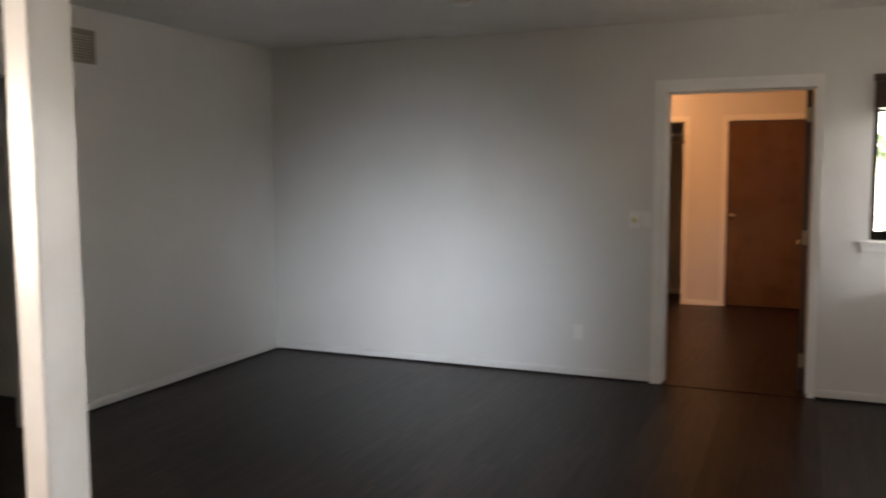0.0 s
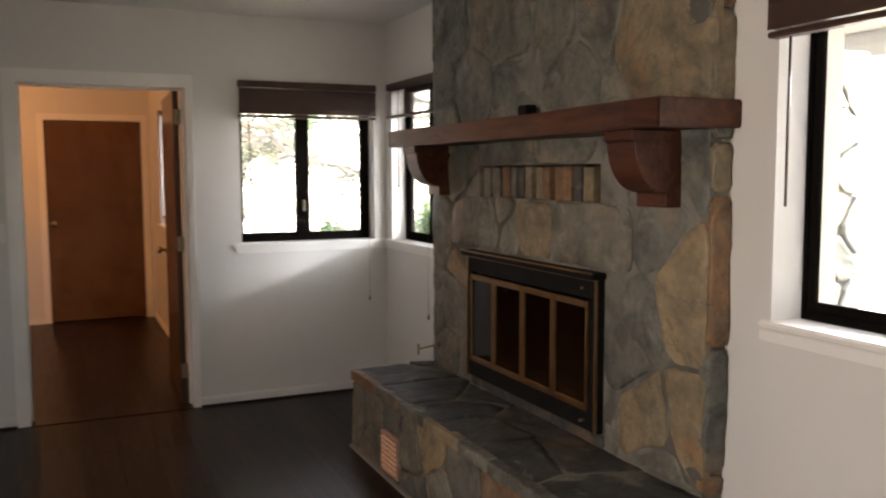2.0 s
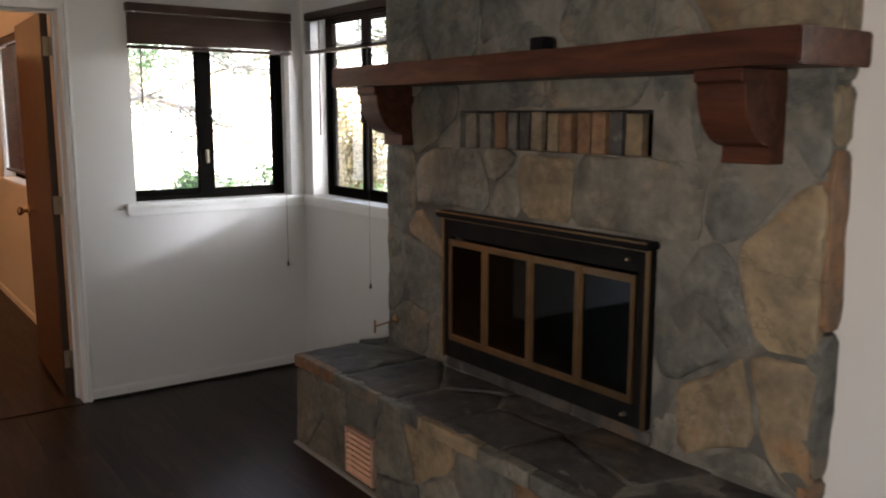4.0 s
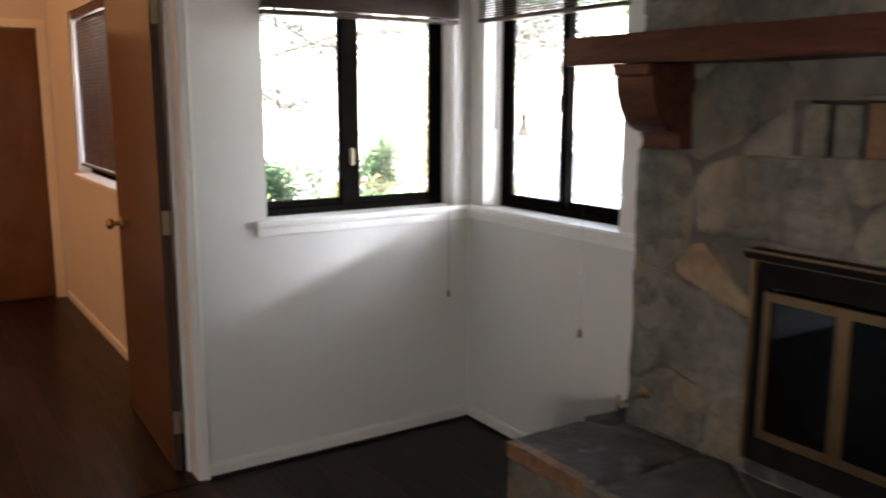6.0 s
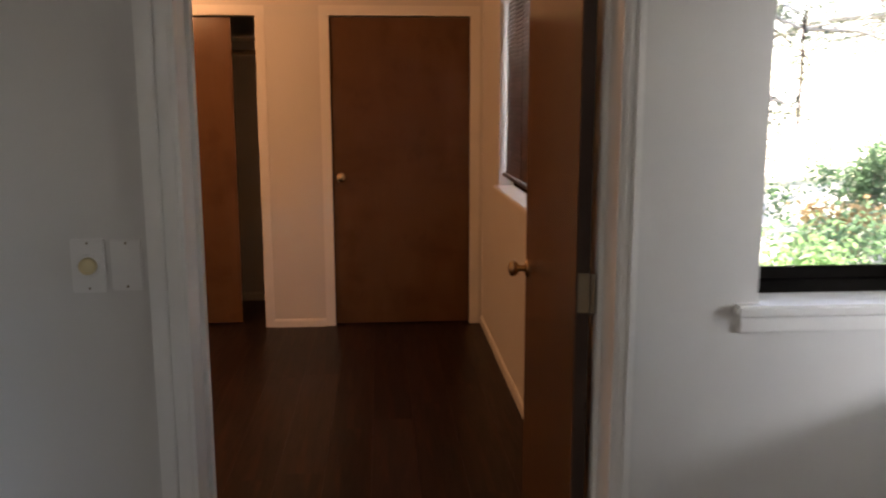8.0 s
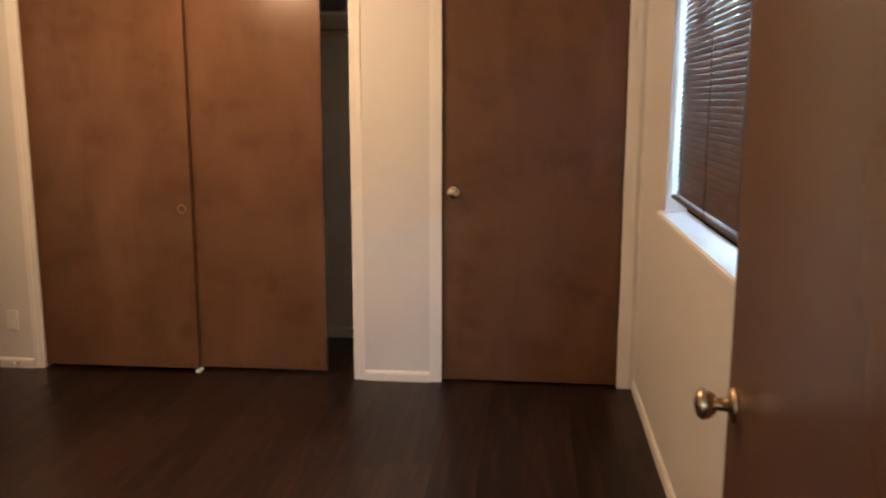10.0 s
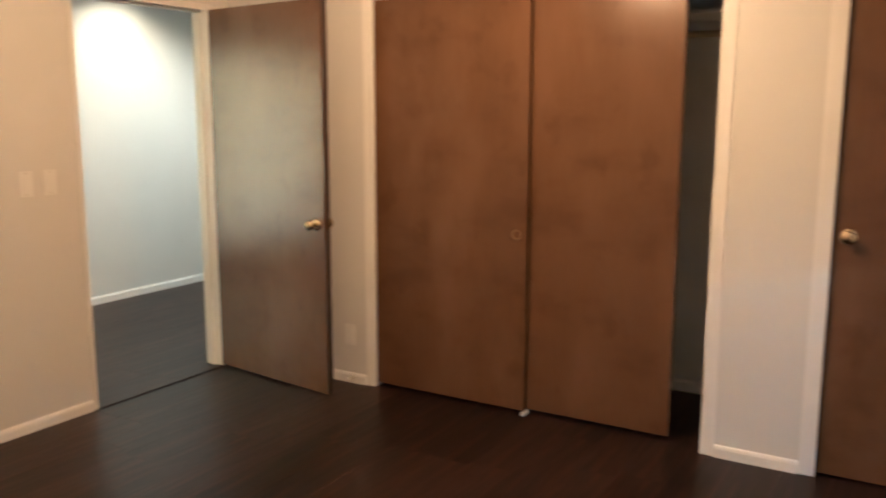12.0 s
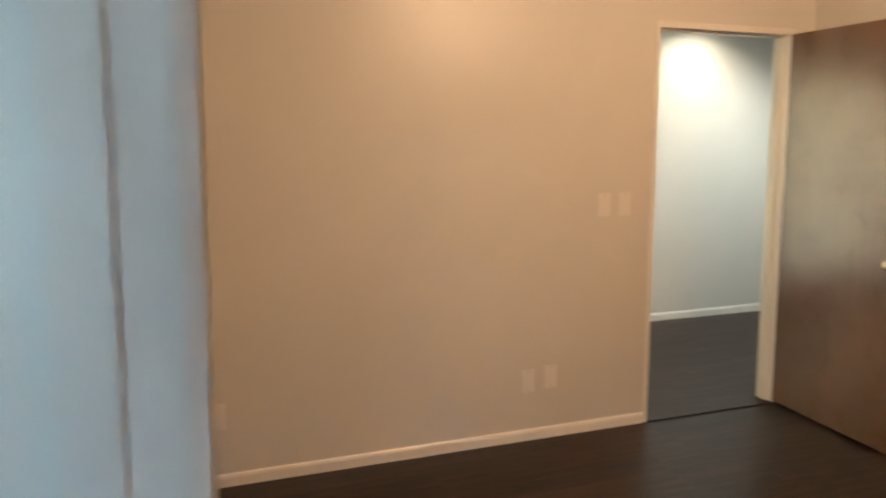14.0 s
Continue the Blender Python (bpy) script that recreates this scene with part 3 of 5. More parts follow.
def blind(label, fn, u0, u1, ztop, zbot, w, tilt, pitch, cord=None, wand=None, stacked=False, half=0.0248):
    """A wooden slat blind: headrail, each slat, bottom rail, cord with a tassel, wand."""
    root = thing("window_blind", fn((u0 + u1) / 2, w, ztop), label, "window blind", "wooden blinds")
    part("headrail", boxes(wbox(fn, u0, w - 0.022, ztop - 0.045, u1, w + 0.022, ztop), bevel=0.004), BLIND, root)
    n = int((ztop - 0.05 - zbot - 0.02) / pitch)
    slat = None
    for i in range(n):
        z = zbot + 0.022 + (i + 0.5) * pitch
        a = half
        th = 0.0044 if pitch < 0.007 else 0.0026
        dz, dw = a * math.sin(tilt), a * math.cos(tilt)
        if slat is None:
            bm = bmesh.new()
            row = []
            for k in range(5):
                q = k / 4 * 2 - 1
                for s in (0, 1):
                    row.append([bm.verts.new(fn(u, w + q * dw, z + q * dz + 0.002 * (1 - q * q) + s * th)) for u in (u0 + 0.006, u1 - 0.006)])
            for k in range(4):
                for s in (0, 1):
                    a0, a1 = row[2 * k + s], row[2 * k + 2 + s]
                    bm.faces.new((a0[0], a0[1], a1[1], a1[0]))
            for k in (0, 8):
                bm.faces.new((row[k][0], row[k][1], row[k + 1][1], row[k + 1][0]))
            bmesh.ops.recalc_face_normals(bm, faces=bm.faces)
            slat = part("slat", bm, BLIND, root)
            zs = z
        else:
            o = new("slat", slat.data)
            o.parent, o.location = root, slat.location + Vector((0, 0, z - zs))
            o.rotation_euler = (0, 0, 0)
    part("bottom_rail", boxes(wbox(fn, u0 + 0.004, w - 0.024, zbot, u1 - 0.004, w + 0.024, zbot + 0.018), bevel=0.004), BLIND, root)
    if not stacked:
        for f in (0.15, 0.5, 0.85):
            u = u0 + (u1 - u0) * f
            part("ladder_cord", tube([fn(u, w - 0.026, ztop - 0.04), fn(u, w - 0.026, zbot + 0.01)], 0.0012, 5), CORD, root)
    if cord:
        u, ww, zc = cord
        part("pull_cord", tube([fn(u, ww, ztop - 0.03), fn(u + 0.002, ww, (ztop + zc) / 2), fn(u, ww, zc)], 0.0013, 5), CORD, root)
        part("tassel", lathe([(0, 0.03), (0.004, 0.028), (0.0075, 0.006), (0.006, 0.0), (0, 0)], Matrix.Translation(fn(u, ww, zc - 0.028)), 10), BLIND, root)
    if wand:
        u, ww, zc = wand
        part("tilt_wand", tube([fn(u, ww, ztop - 0.04), fn(u, ww, zc)], 0.0045, 6), BLIND, root)
    return root


blind("dark brown wooden blind drawn up over the window", on_north, 1.24, 2.172, 2.092, 1.858, -0.012, 0.03, 0.0047, (2.108, -0.04, 0.655), (1.31, -0.01, 1.45), True)
blind("dark brown wooden blind drawn up beside the chimney", on_east, -1.0, -0.1, 2.092, 1.862, -0.012, 0.25, 0.0105, (-0.83, -0.045, 0.635), (-0.16, 0.03, 1.40), True)
blind("dark brown wooden blind drawn up on the wide window", on_east_south, -4.78, -3.60, 2.092, 1.895, -0.02, 0.03, 0.0047, None, (-3.665, -0.012, 1.40), True)
blind("dark brown wooden slat blind lowered nearly to the sill", on_bed, 1.632, 2.970, 2.088, 1.078, 0.04, 1.12, 0.0215, half=0.0122)

# ---- doors ----


def knob_at(root, place, out, material=BRASS):
    """A round knob with its rose; out: unit vector away from the leaf."""
    q = Vector(out).to_track_quat("Z", "Y").to_matrix().to_4x4()
    m = Matrix.Translation(place) @ q
    knob = part("door_knob", lathe([(0, 0.008), (0.012, 0.009), (0.011, 0.03), (0.02, 0.036), (0.027, 0.046), (0.0275, 0.055), (0.022, 0.063), (0.010, 0.067), (0, 0.067)], m, 22), material, root, "brass knob on a round rose")
    part("rose", lathe([(0, 0), (0.032, 0), (0.032, 0.004), (0.026, 0.009), (0.012, 0.012), (0, 0.012)], m, 22), material, knob)


def leaf(name, m, width, height, thick, label, knob_z, sides=(1, -1), backset=0.065, knob_material=BRASS):
    """A flush veneered door: hinge at the origin, leaf along +x, faces at y 0 and thick."""
    root = tagged(new(name), label, "door", "", "structure")
    root.location = m.translation
    part("door_leaf", boxes((0.003, 0.0, 0.012, width - 0.003, thick, height), bevel=0.002, m=m), DOORWOOD, root)
    part("door_edge", boxes((-0.0005, 0.002, 0.013, 0.003, thick - 0.002, height - 0.001), (width - 0.003, 0.002, 0.013, width + 0.0005, thick - 0.002, height - 0.001), m=m), DOOREDGE, root, "dark bare door edge")
    r = m.to_3x3()
    for s in sides:
        y = thick if s > 0 else 0.0
        knob_at(root, m @ Vector((width - backset, y, knob_z)), r @ Vector((0, s, 0)), knob_material)
    part("latch_plate", boxes((width, thick * 0.3, knob_z - 0.028, width + 0.002, thick * 0.7, knob_z + 0.028), m=m), BRASS, root)
    return root


# bedroom door, opened against the east wall: hinge at its south end
em = Matrix.Translation((0.857, 0.122, 0)) @ Matrix.Rotation(radians(-2.1), 4, "Z") @ Matrix(((0, 1, 0, 0), (1, 0, 0, 0), (0, 0, 1, 0), (0, 0, 0, 1)))
entry = leaf("door_1", em, 0.895, 2.03, 0.036, "reddish brown veneer door standing open into the bedroom", 0.945)
for z in (0.22, 1.05, 1.86):
    part("hinge", boxes((0.862, 0.1165, z - 0.048, 0.890, 0.1212, z + 0.048), (0.892, 0.108, z - 0.048, 0.902, 0.118, z + 0.048), bevel=0.0015), STEEL, entry, "pale metal hinge")
# closed door in the far wall: hinges on its east side
closed = leaf("door_2", Matrix(((-1, 0, 0, FD[1] - 0.002), (0, 1, 0, BY1 + 0.022), (0, 0, 1, 0), (0, 0, 0, 1))), 0.906, 2.026, 0.036, "closed reddish brown birch veneer door", 1.0, sides=(-1,), backset=0.058)
for z in (0.31, 1.03, 1.80):
    part("hinge", boxes((FD[1] - 0.006, BY1 - 0.016, z - 0.05, FD[1] + 0.022, BY1 - 0.009, z + 0.05), (FD[1] - 0.004, BY1 - 0.022, z - 0.05, FD[1] + 0.008, BY1 - 0.008, z + 0.05), bevel=0.003), TRIM, closed, "hinge painted over in white")
# hall door, opened against the far wall
ha = math.atan2(3.502 - 3.615, -2.228 + 3.11)
leaf("door_3", Matrix.Translation((-3.112, 3.612, 0)) @ Matrix.Rotation(ha, 4, "Z") @ Matrix.Translation((0, 0, 0)), 0.888, 2.02, 0.036, "brown veneer door with a greyish sheen, open to the hall", 0.905, sides=(-1, 1))

# bypass closet doors


def bypass(label, x0, x1, y, pull_x=None):
    root = tagged(new("closet_door"), label, "closet door", "bypass closet doors", "structure")
    root.location = ((x0 + x1) / 2, y, 0)
    part("door_leaf", boxes((x0, y, 0.022, x1, y + 0.03, 2.028), bevel=0.002), DOORWOOD, root)
    if pull_x:
        m = Matrix.Translation((pull_x, y, 0.895)) @ Matrix.Rotation(radians(90), 4, "X")
        part("finger_pull", lathe([(0.024, 0.0), (0.026, 0.002), (0.022, 0.003), (0.018, -0.001), (0.0, -0.001)], m, 20), OLDBRASS, root, "round recessed brass finger pull")
    return root


bypass("reddish brown veneer sliding closet door with a finger pull", CL[0] + 0.004, -1.248, BY1 + 0.016, -1.30)
bypass("reddish brown veneer sliding closet door pushed partly open", -1.44, -0.548, BY1 + 0.058)
solid("closet_track", boxes((CL[0] + 0.004, BY1 + 0.012, 2.029, CL[1] - 0.004, BY1 + 0.1, 2.034)), TRIM, "white closet door track", "track")
tagged(solid("floor_guide", boxes((-1.262, BY1 + 0.0, 0.001, -1.238, BY1 + 0.06, 0.02), bevel=0.003), PLATE), "small white plastic guide under the closet doors", "door guide", "", "thing")
rod = thing("closet_rod", (-0.6, BY1 + 0.34, 1.82), "round wooden hanging rod inside the closet", "closet rod")
part("rod", tube([(BX0 + 0.02, BY1 + 0.34, 1.82), (-0.302, BY1 + 0.34, 1.82)], 0.016, 12), STEEL, rod)
part("socket", lathe([(0.03, 0), (0.03, 0.012), (0.02, 0.016), (0, 0.016)], Matrix.Translation((-0.301, BY1 + 0.34, 1.82)) @ Matrix.Rotation(radians(-90), 4, "Y"), 16), PLATE, rod)
shelf = thing("closet_shelf", (-1.2, BY1 + 0.5, 1.93), "white closet shelf above the hanging rod", "shelf")
part("board", boxes((BX0 + 0.004, BY1 + 0.42, 1.92, -0.304, BY1 + 0.797, 1.938), bevel=0.002), TRIM, shelf)
part("cleat", boxes((-0.32, BY1 + 0.2, 1.86, -0.302, BY1 + 0.797, 1.919), bevel=0.002), TRIM, shelf)

# unseen translucent sheet, added to soften and warm the made-up room's light
shade = thing("light_diffuser", (HX0 - 1.66, 0.75, 2.08), "unseen cream cloth sheet added to soften the light sent to the hall", "window shade")
part("cloth", boxes((HX0 - 1.664, -0.22, 0.08, HX0 - 1.662, 1.72, 2.08)), CLOTH, shade)
part("roller", tube([(HX0 - 1.65, -0.22, 2.1), (HX0 - 1.65, 1.72, 2.1)], 0.022, 12), PLATE, shade)

# the post at the edge of the living room
post = thing("post", (-1.47, -3.9, 0), "white painted square post", "post", "", "structure")
part("shaft", boxes((-1.527, -3.99, 0, -1.417, -3.81, H), bevel=0.006), TRIM, post)

# ---- fireplace ----
SX, SY0, SY1 = 2.05, -3.43, -1.255         # stone face, its ends
HX, HY0, HY1, HZ = 1.605, -3.43, -1.16, 0.432  # hearth

# stone outlines: cells of seeds, cut by a rectangle and by holes


def clip(poly, n, d):
    """Keep the part of a convex outline where n.p <= d."""
    out = []
    for i, p in enumerate(poly):
        q = poly[(i + 1) % len(poly)]
        a, b = n[0] * p[0] + n[1] * p[1] - d, n[0] * q[0] + n[1] * q[1] - d
        if a <= 0:
            out.append(p)
        if a * b < 0:
            s = a / (a - b)
            out.append((p[0] + (q[0] - p[0]) * s, p[1] + (q[1] - p[1]) * s))
    return out


def cells(seeds, u0, u1, v0, v1, joint, reach={}):
    """Flagstone outlines round the seeds, with a joint between them."""
    for i, (su, sv, *_) in enumerate(seeds):
        poly = [(u0, v0), (u1, v0), (u1, v1), (u0, v1)]
        for j, (tu, tv, *_) in enumerate(seeds):
            if i == j or not poly:
                continue
            n = ((tu - su), (tv - sv))
            k = math.hypot(*n)
            n = (n[0] / k, n[1] / k)
            lean = (reach.get((su, sv), 0.17) ** 2 - reach.get((tu, tv), 0.17) ** 2) / (2 * k)
            poly = clip(poly, n, n[0] * (su + tu) / 2 + n[1] * (sv + tv) / 2 + lean - joint / 2)
        if len(poly) > 2:
            yield i, poly


def roughen(poly, rnd, step=0.045, amp=0.006, corner=0.007, bow=0.0):
    """Break an outline into short, uneven strokes, let it wander by bow, and round its corners."""
    pts = []
    n = len(poly)
    for i in range(n):
        p, q = Vector(poly[i]), Vector(poly[(i + 1) % n])
        if (q - p).length < 1e-4:
            continue
        k = max(1, int((q - p).length / step))
        o = Vector((-(q - p).y, (q - p).x)).normalized()
        cut = min(corner, 0.3 * (q - p).length) / (q - p).length
        swell = rnd.uniform(-bow, bow)
        for s in range(k + 1):
            f = cut + (1 - 2 * cut) * s / k
            w = p.lerp(q, f)
            w += o * (rnd.uniform(-amp, amp) * (0.35 if s in (0, k) else 0.7) + swell * math.sin(math.pi * f))
            w += Vector((noise.noise((w.x * 7, w.y * 7, 1)), noise.noise((w.x * 7, w.y * 7, 8)))) * bow
            pts.append(w)
    return pts


def stone(outline, place, depth, rnd, relief=0.007, lip=0.005):
    """One split stone: an uneven rounded face over an outline; place(u, v, w) sets it in the world, w outwards."""
    bm = bmesh.new()
    c = sum(outline, Vector((0, 0))) / len(outline)
    back = [bm.verts.new(place(p.x, p.y, -0.02)) for p in outline]
    edge = [bm.verts.new(place(p.x, p.y, depth * 0.8 + rnd.uniform(-0.0025, 0.001))) for p in outline]
    tx, ty = rnd.uniform(-0.03, 0.03), rnd.uniform(-0.03, 0.03)

    def face(p, f):
        q = p.lerp(c, f)
        w = depth + relief * (noise.noise((q.x * 9, q.y * 9, depth * 70)) + 0.5 * noise.noise((q.x * 25, q.y * 25, 3)) + 0.7 * round(2.2 * noise.noise((q.x * 4, q.y * 6, c.x * 3))) / 2) + tx * (q.x - c.x) + ty * (q.y - c.y)
        return bm.verts.new(place(q.x, q.y, w))
    r = max((p - c).length for p in outline)
    inner = [face(p, min(0.2, lip / max((p - c).length, 0.02))) for p in outline]
    ring = [face(p, 0.27) for p in outline]
    mid = [face(p, 0.50) for p in outline]
    core = [face(p, 0.76) for p in outline]
    top = face(c, 0)
    n = len(outline)
    for i in range(n):
        j = (i + 1) % n
        bm.faces.new((back[i], back[j], edge[j], edge[i]))
        bm.faces.new((edge[i], edge[j], inner[j], inner[i]))
        bm.faces.new((inner[i], inner[j], ring[j], ring[i])).smooth = True
        bm.faces.new((ring[i], ring[j], mid[j], mid[i]))
        bm.faces.new((mid[i], mid[j], core[j], core[i])).smooth = True
        bm.faces.new((core[i], core[j], top)).smooth = True
    bmesh.ops.recalc_face_normals(bm, faces=bm.faces)
    return bm


rnd = random.Random(7)
chimney = thing("fireplace", (SX + 0.1, (SY0 + SY1) / 2, 0), "grey and tan flagstone fireplace with a raised slate hearth", "fireplace", "", "structure")
FB = (-2.868, -1.745, 0.492, 1.120)        # surround of the firebox
NI = (-2.83, -1.815, 1.385, 1.535)         # niche of small bricks
core = wall("chimney_core", "y", SY0 + 0.010, SY1 - 0.010, SX + 0.005, LX1, 0, H, [(FB[0] + 0.06, FB[1] - 0.06, FB[2] + 0.03, FB[3] - 0.08), NI], MORTAR)
core["label"], core["category"], core["kind"] = "", "", ""
core.parent, core.location = chimney, -chimney.location
core.name = "mortar"
part("firebox", boxes((LX1 - 0.003, FB[0], HZ, LX1 + 0.004, FB[1], FB[3])), SOOT_SHADE, chimney, "sooty black firebox back")

# seeds of the face: along the wall, height, tone; a stone's reach
LOWER = [(-1.33, 1.22, "g"), (-1.27, 0.78, "g"), (-1.51, 0.80, "b"), (-1.58, 1.01, "t"), (-1.76, 1.24, "b"), (-2.12, 1.20, "g"), (-2.03, 1.36, "g"),
         (-2.37, 1.26, "t"), (-2.76, 1.25, "g"), (-3.17, 1.27, "b"), (-1.62, 1.48, "b"), (-2.10, 1.61, "b"), (-2.60, 1.61, "g"), (-2.98, 1.49, "b"),
         (-1.29, 1.55, "g"), (-3.36, 1.55, "b"), (-3.12, 1.00, "b"), (-3.00, 0.82, "b"), (-2.93, 0.62, "g"), (-3.11, 0.64, "t"), (-3.36, 1.08, "t"),
         (-3.38, 0.70, "t"), (-3.19, 0.46, "g"), (-1.45, 0.53, "g"), (-1.64, 0.50, "g"), (-2.94, 1.10, "g")]
UPPER = [(-3.24, 2.02, "t"), (-2.82, 2.12, "g"), (-2.13, 2.14, "g"), (-2.64, 1.86, "g"), (-2.16, 1.86, "b"), (-1.72, 1.90, "b"), (-1.54, 2.24, "b"), (-2.49, 2.11, "g"),
         (-1.36, 1.98, "b"), (-2.94, 1.80, "g"), (-1.84, 2.30, "g"), (-2.32, 2.40, "t"), (-2.66, 2.42, "b"), (-3.10, 2.44, "g"), (-1.30, 2.36, "g"), (-1.43, 1.74, "g")]
FACE = LOWER + UPPER
REACH = {(-1.76, 1.24): 0.26, (-2.76, 1.25): 0.30, (-3.24, 2.02): 0.34, (-3.36, 1.08): 0.24, (-2.37, 1.26): 0.19, (-1.58, 1.01): 0.10, (-2.12, 1.20): 0.10, (-2.93, 0.62): 0.08,
         (-2.94, 1.10): 0.05, (-2.03, 1.36): 0.12, (-1.64, 0.50): 0.10, (-2.94, 1.80): 0.10, (-3.19, 0.46): 0.12}


def on_face(u, v, w):
    return (SX + 0.012 - w, u, v)


def clear(poly, hole):
    """Push an outline out of a rectangular hole by cutting off the side that overlaps least."""
    u0, u1, v0, v1 = hole
    us, vs = [p[0] for p in poly], [p[1] for p in poly]
    if max(us) <= u0 or min(us) >= u1 or max(vs) <= v0 or min(vs) >= v1:
        return poly
    best = None
    for n, d in (((1, 0), u0), ((-1, 0), -u1), ((0, 1), v0), ((0, -1), -v1)):
        c = clip(poly, n, d)
        if len(c) > 2:
            a = abs(sum(c[i][0] * c[(i + 1) % len(c)][1] - c[(i + 1) % len(c)][0] * c[i][1] for i in range(len(c)))) / 2
            if best is None or a > best[0]:
                best = (a, c)
    return best[1] if best and best[0] > 0.003 else None


for i, poly in cells(FACE, SY0, SY1, HZ + 0.008, H - 0.004, 0.015, REACH):
    for hole in ((FB[0] - 0.012, FB[1] + 0.012, 0.0, FB[3] + 0.012), (NI[0] - 0.005, NI[1] + 0.005, NI[2] - 0.005, NI[3] + 0.005)):
        poly = poly and clear(poly, hole)
    if poly:
        part("stone", stone(roughen(poly, rnd, 0.04, 0.004, 0.032, 0.009), on_face, 0.007 + rnd.uniform(0, 0.010), rnd, 0.008), STONES[FACE[i][2]], chimney)

# end faces of the chimney breast
for y, s, far, z, courses in ((SY1 - 0.012, 1, LX1 - 0.004, 0.0, (0.40, 0.33, 0.42, 0.25, 0.38, 0.30, 0.42)),
                              (SY0 + 0.012, -1, EX - 0.002, HZ, (0.08, 0.42, 0.50, 0.17, 0.09, 0.32, 0.49))):
    for k, h in enumerate(courses):
        h = min(h, H - 0.004 - z)
        if h > 0.03:
            out = roughen([(SX + 0.004, z + 0.006), (far, z + 0.006), (far, z + h - 0.006), (SX + 0.004, z + h - 0.006)], rnd, amp=0.006, corner=0.02)
            part("stone", stone(out, lambda u, v, w, y=y, s=s: (u, y + s * w, v), 0.014 + rnd.uniform(0, 0.008), rnd), STONES["gbtgtgb"[k] if s > 0 else "rbrtgtr"[k]], chimney)
        z += h

# row of small upright bricks
tones = "gbrbdttrrrdt"
widths = (0.066, 0.070, 0.068, 0.044, 0.052, 0.056, 0.052, 0.060, 0.060, 0.060, 0.054, 0.068)
gaps = (0.026, 0.016, 0.020, 0.018, 0.026, 0.024, 0.026, 0.018, 0.022, 0.018, 0.024, 0)
y = NI[1] - 0.026
for c, w, gap in zip(tones, widths, gaps):
    hh = rnd.uniform(-0.006, 0.004)
    o = roughen([(y - w, NI[2] + 0.001), (y, NI[2] + 0.001), (y, NI[3] - 0.008 + hh), (y - w, NI[3] - 0.008 + hh)], rnd, amp=0.0025, corner=0.002)
    part("brick", stone(o, on_face, 0.010 + rnd.uniform(-0.022, 0.004), rnd, 0.003, 0.002), STONES[c], chimney)
    y -= w + gap
# near-black sheet, paints the shade in the gaps between the bricks
part("niche_back", boxes((SX + 0.095, NI[0], NI[2], SX + 0.12, NI[1], NI[3])), SOOT_SHADE, chimney)

# hearth
hearth = thing("hearth", (1.83, (HY0 + HY1) / 2, 0), "raised hearth of grey flagstone with a dark slate top", "hearth", "", "structure")
part("mortar", boxes((HX + 0.008, HY0 + 0.01, 0, SX + 0.02, HY1 - 0.012, HZ - 0.006), (SX + 0.02, SY1 + 0.002, 0, LX1 - 0.001, HY1 - 0.012, HZ - 0.006)), MORTAR, hearth)
FRONT = [(-1.28, 0.24, "g"), (-1.50, 0.30, "g"), (-1.48, 0.08, "g"), (-1.75, 0.33, "b"), (-1.98, 0.22, "g"), (-2.02, 0.03, "b"), (-2.22, 0.32, "t"), (-2.34, 0.12, "g"), (-2.55, 0.28, "b"),
         (-2.72, 0.10, "g"), (-2.86, 0.30, "r"), (-3.05, 0.16, "g"), (-3.24, 0.30, "b"), (-3.36, 0.08, "t")]
GR = (-1.852, -1.632, 0.028, 0.228)
for i, poly in cells(FRONT, HY0, HY1, 0.004, HZ - 0.058, 0.012):
    poly = clear(poly, (GR[0] - 0.008, GR[1] + 0.008, 0.0, GR[3] + 0.008))
    if poly:
        part("stone", stone(roughen(poly, rnd, 0.04, 0.004, 0.02, 0.008), lambda u, v, w: (HX + 0.012 - w, u, v), 0.010 + rnd.uniform(0, 0.010), rnd), STONES[FRONT[i][2]], hearth)
for i, poly in cells([(1.72, 0.2, "g"), (1.98, 0.3, "b"), (2.15, 0.12, "g")], HX + 0.006, LX1 - 0.006, 0.004, HZ - 0.022, 0.014):
    part("stone", stone(roughen(poly, rnd), lambda u, v, w: (u, HY1 - 0.016 + w, v), 0.014, rnd), STONES["gbg"[i]], hearth)
TOP = [(1.80, -1.36), (1.80, -1.80), (1.80, -2.13), (2.03, -1.98), (1.79, -2.42), (2.02, -2.40), (1.72, -2.80), (1.95, -2.86), (1.82, -3.28), (2.17, -1.2)]
for i, poly in cells(TOP, HX + 0.014, LX1 - 0.004, HY0, HY1 + 0.008, 0.016):
    if TOP[i][0] < 2.1:
        poly = clip(poly, (1, 0), SX + 0.016) if TOP[i][1] < SY1 - 0.1 else poly
        if TOP[i][1] >= SY1 - 0.1:
            poly = clear(poly, (SX - 0.002, 9, -9, SY1 + 0.004)) or poly
    else:
        poly = clip(poly, (0, -1), -(SY1 + 0.006))
    if len(poly) > 2:
        part("slate", stone(roughen(poly, rnd, amp=0.005), lambda u, v, w: (u, v, HZ - 0.018 + w), 0.016 + rnd.uniform(0, 0.003), rnd, 0.006, 0.004), STONES["d"], hearth)
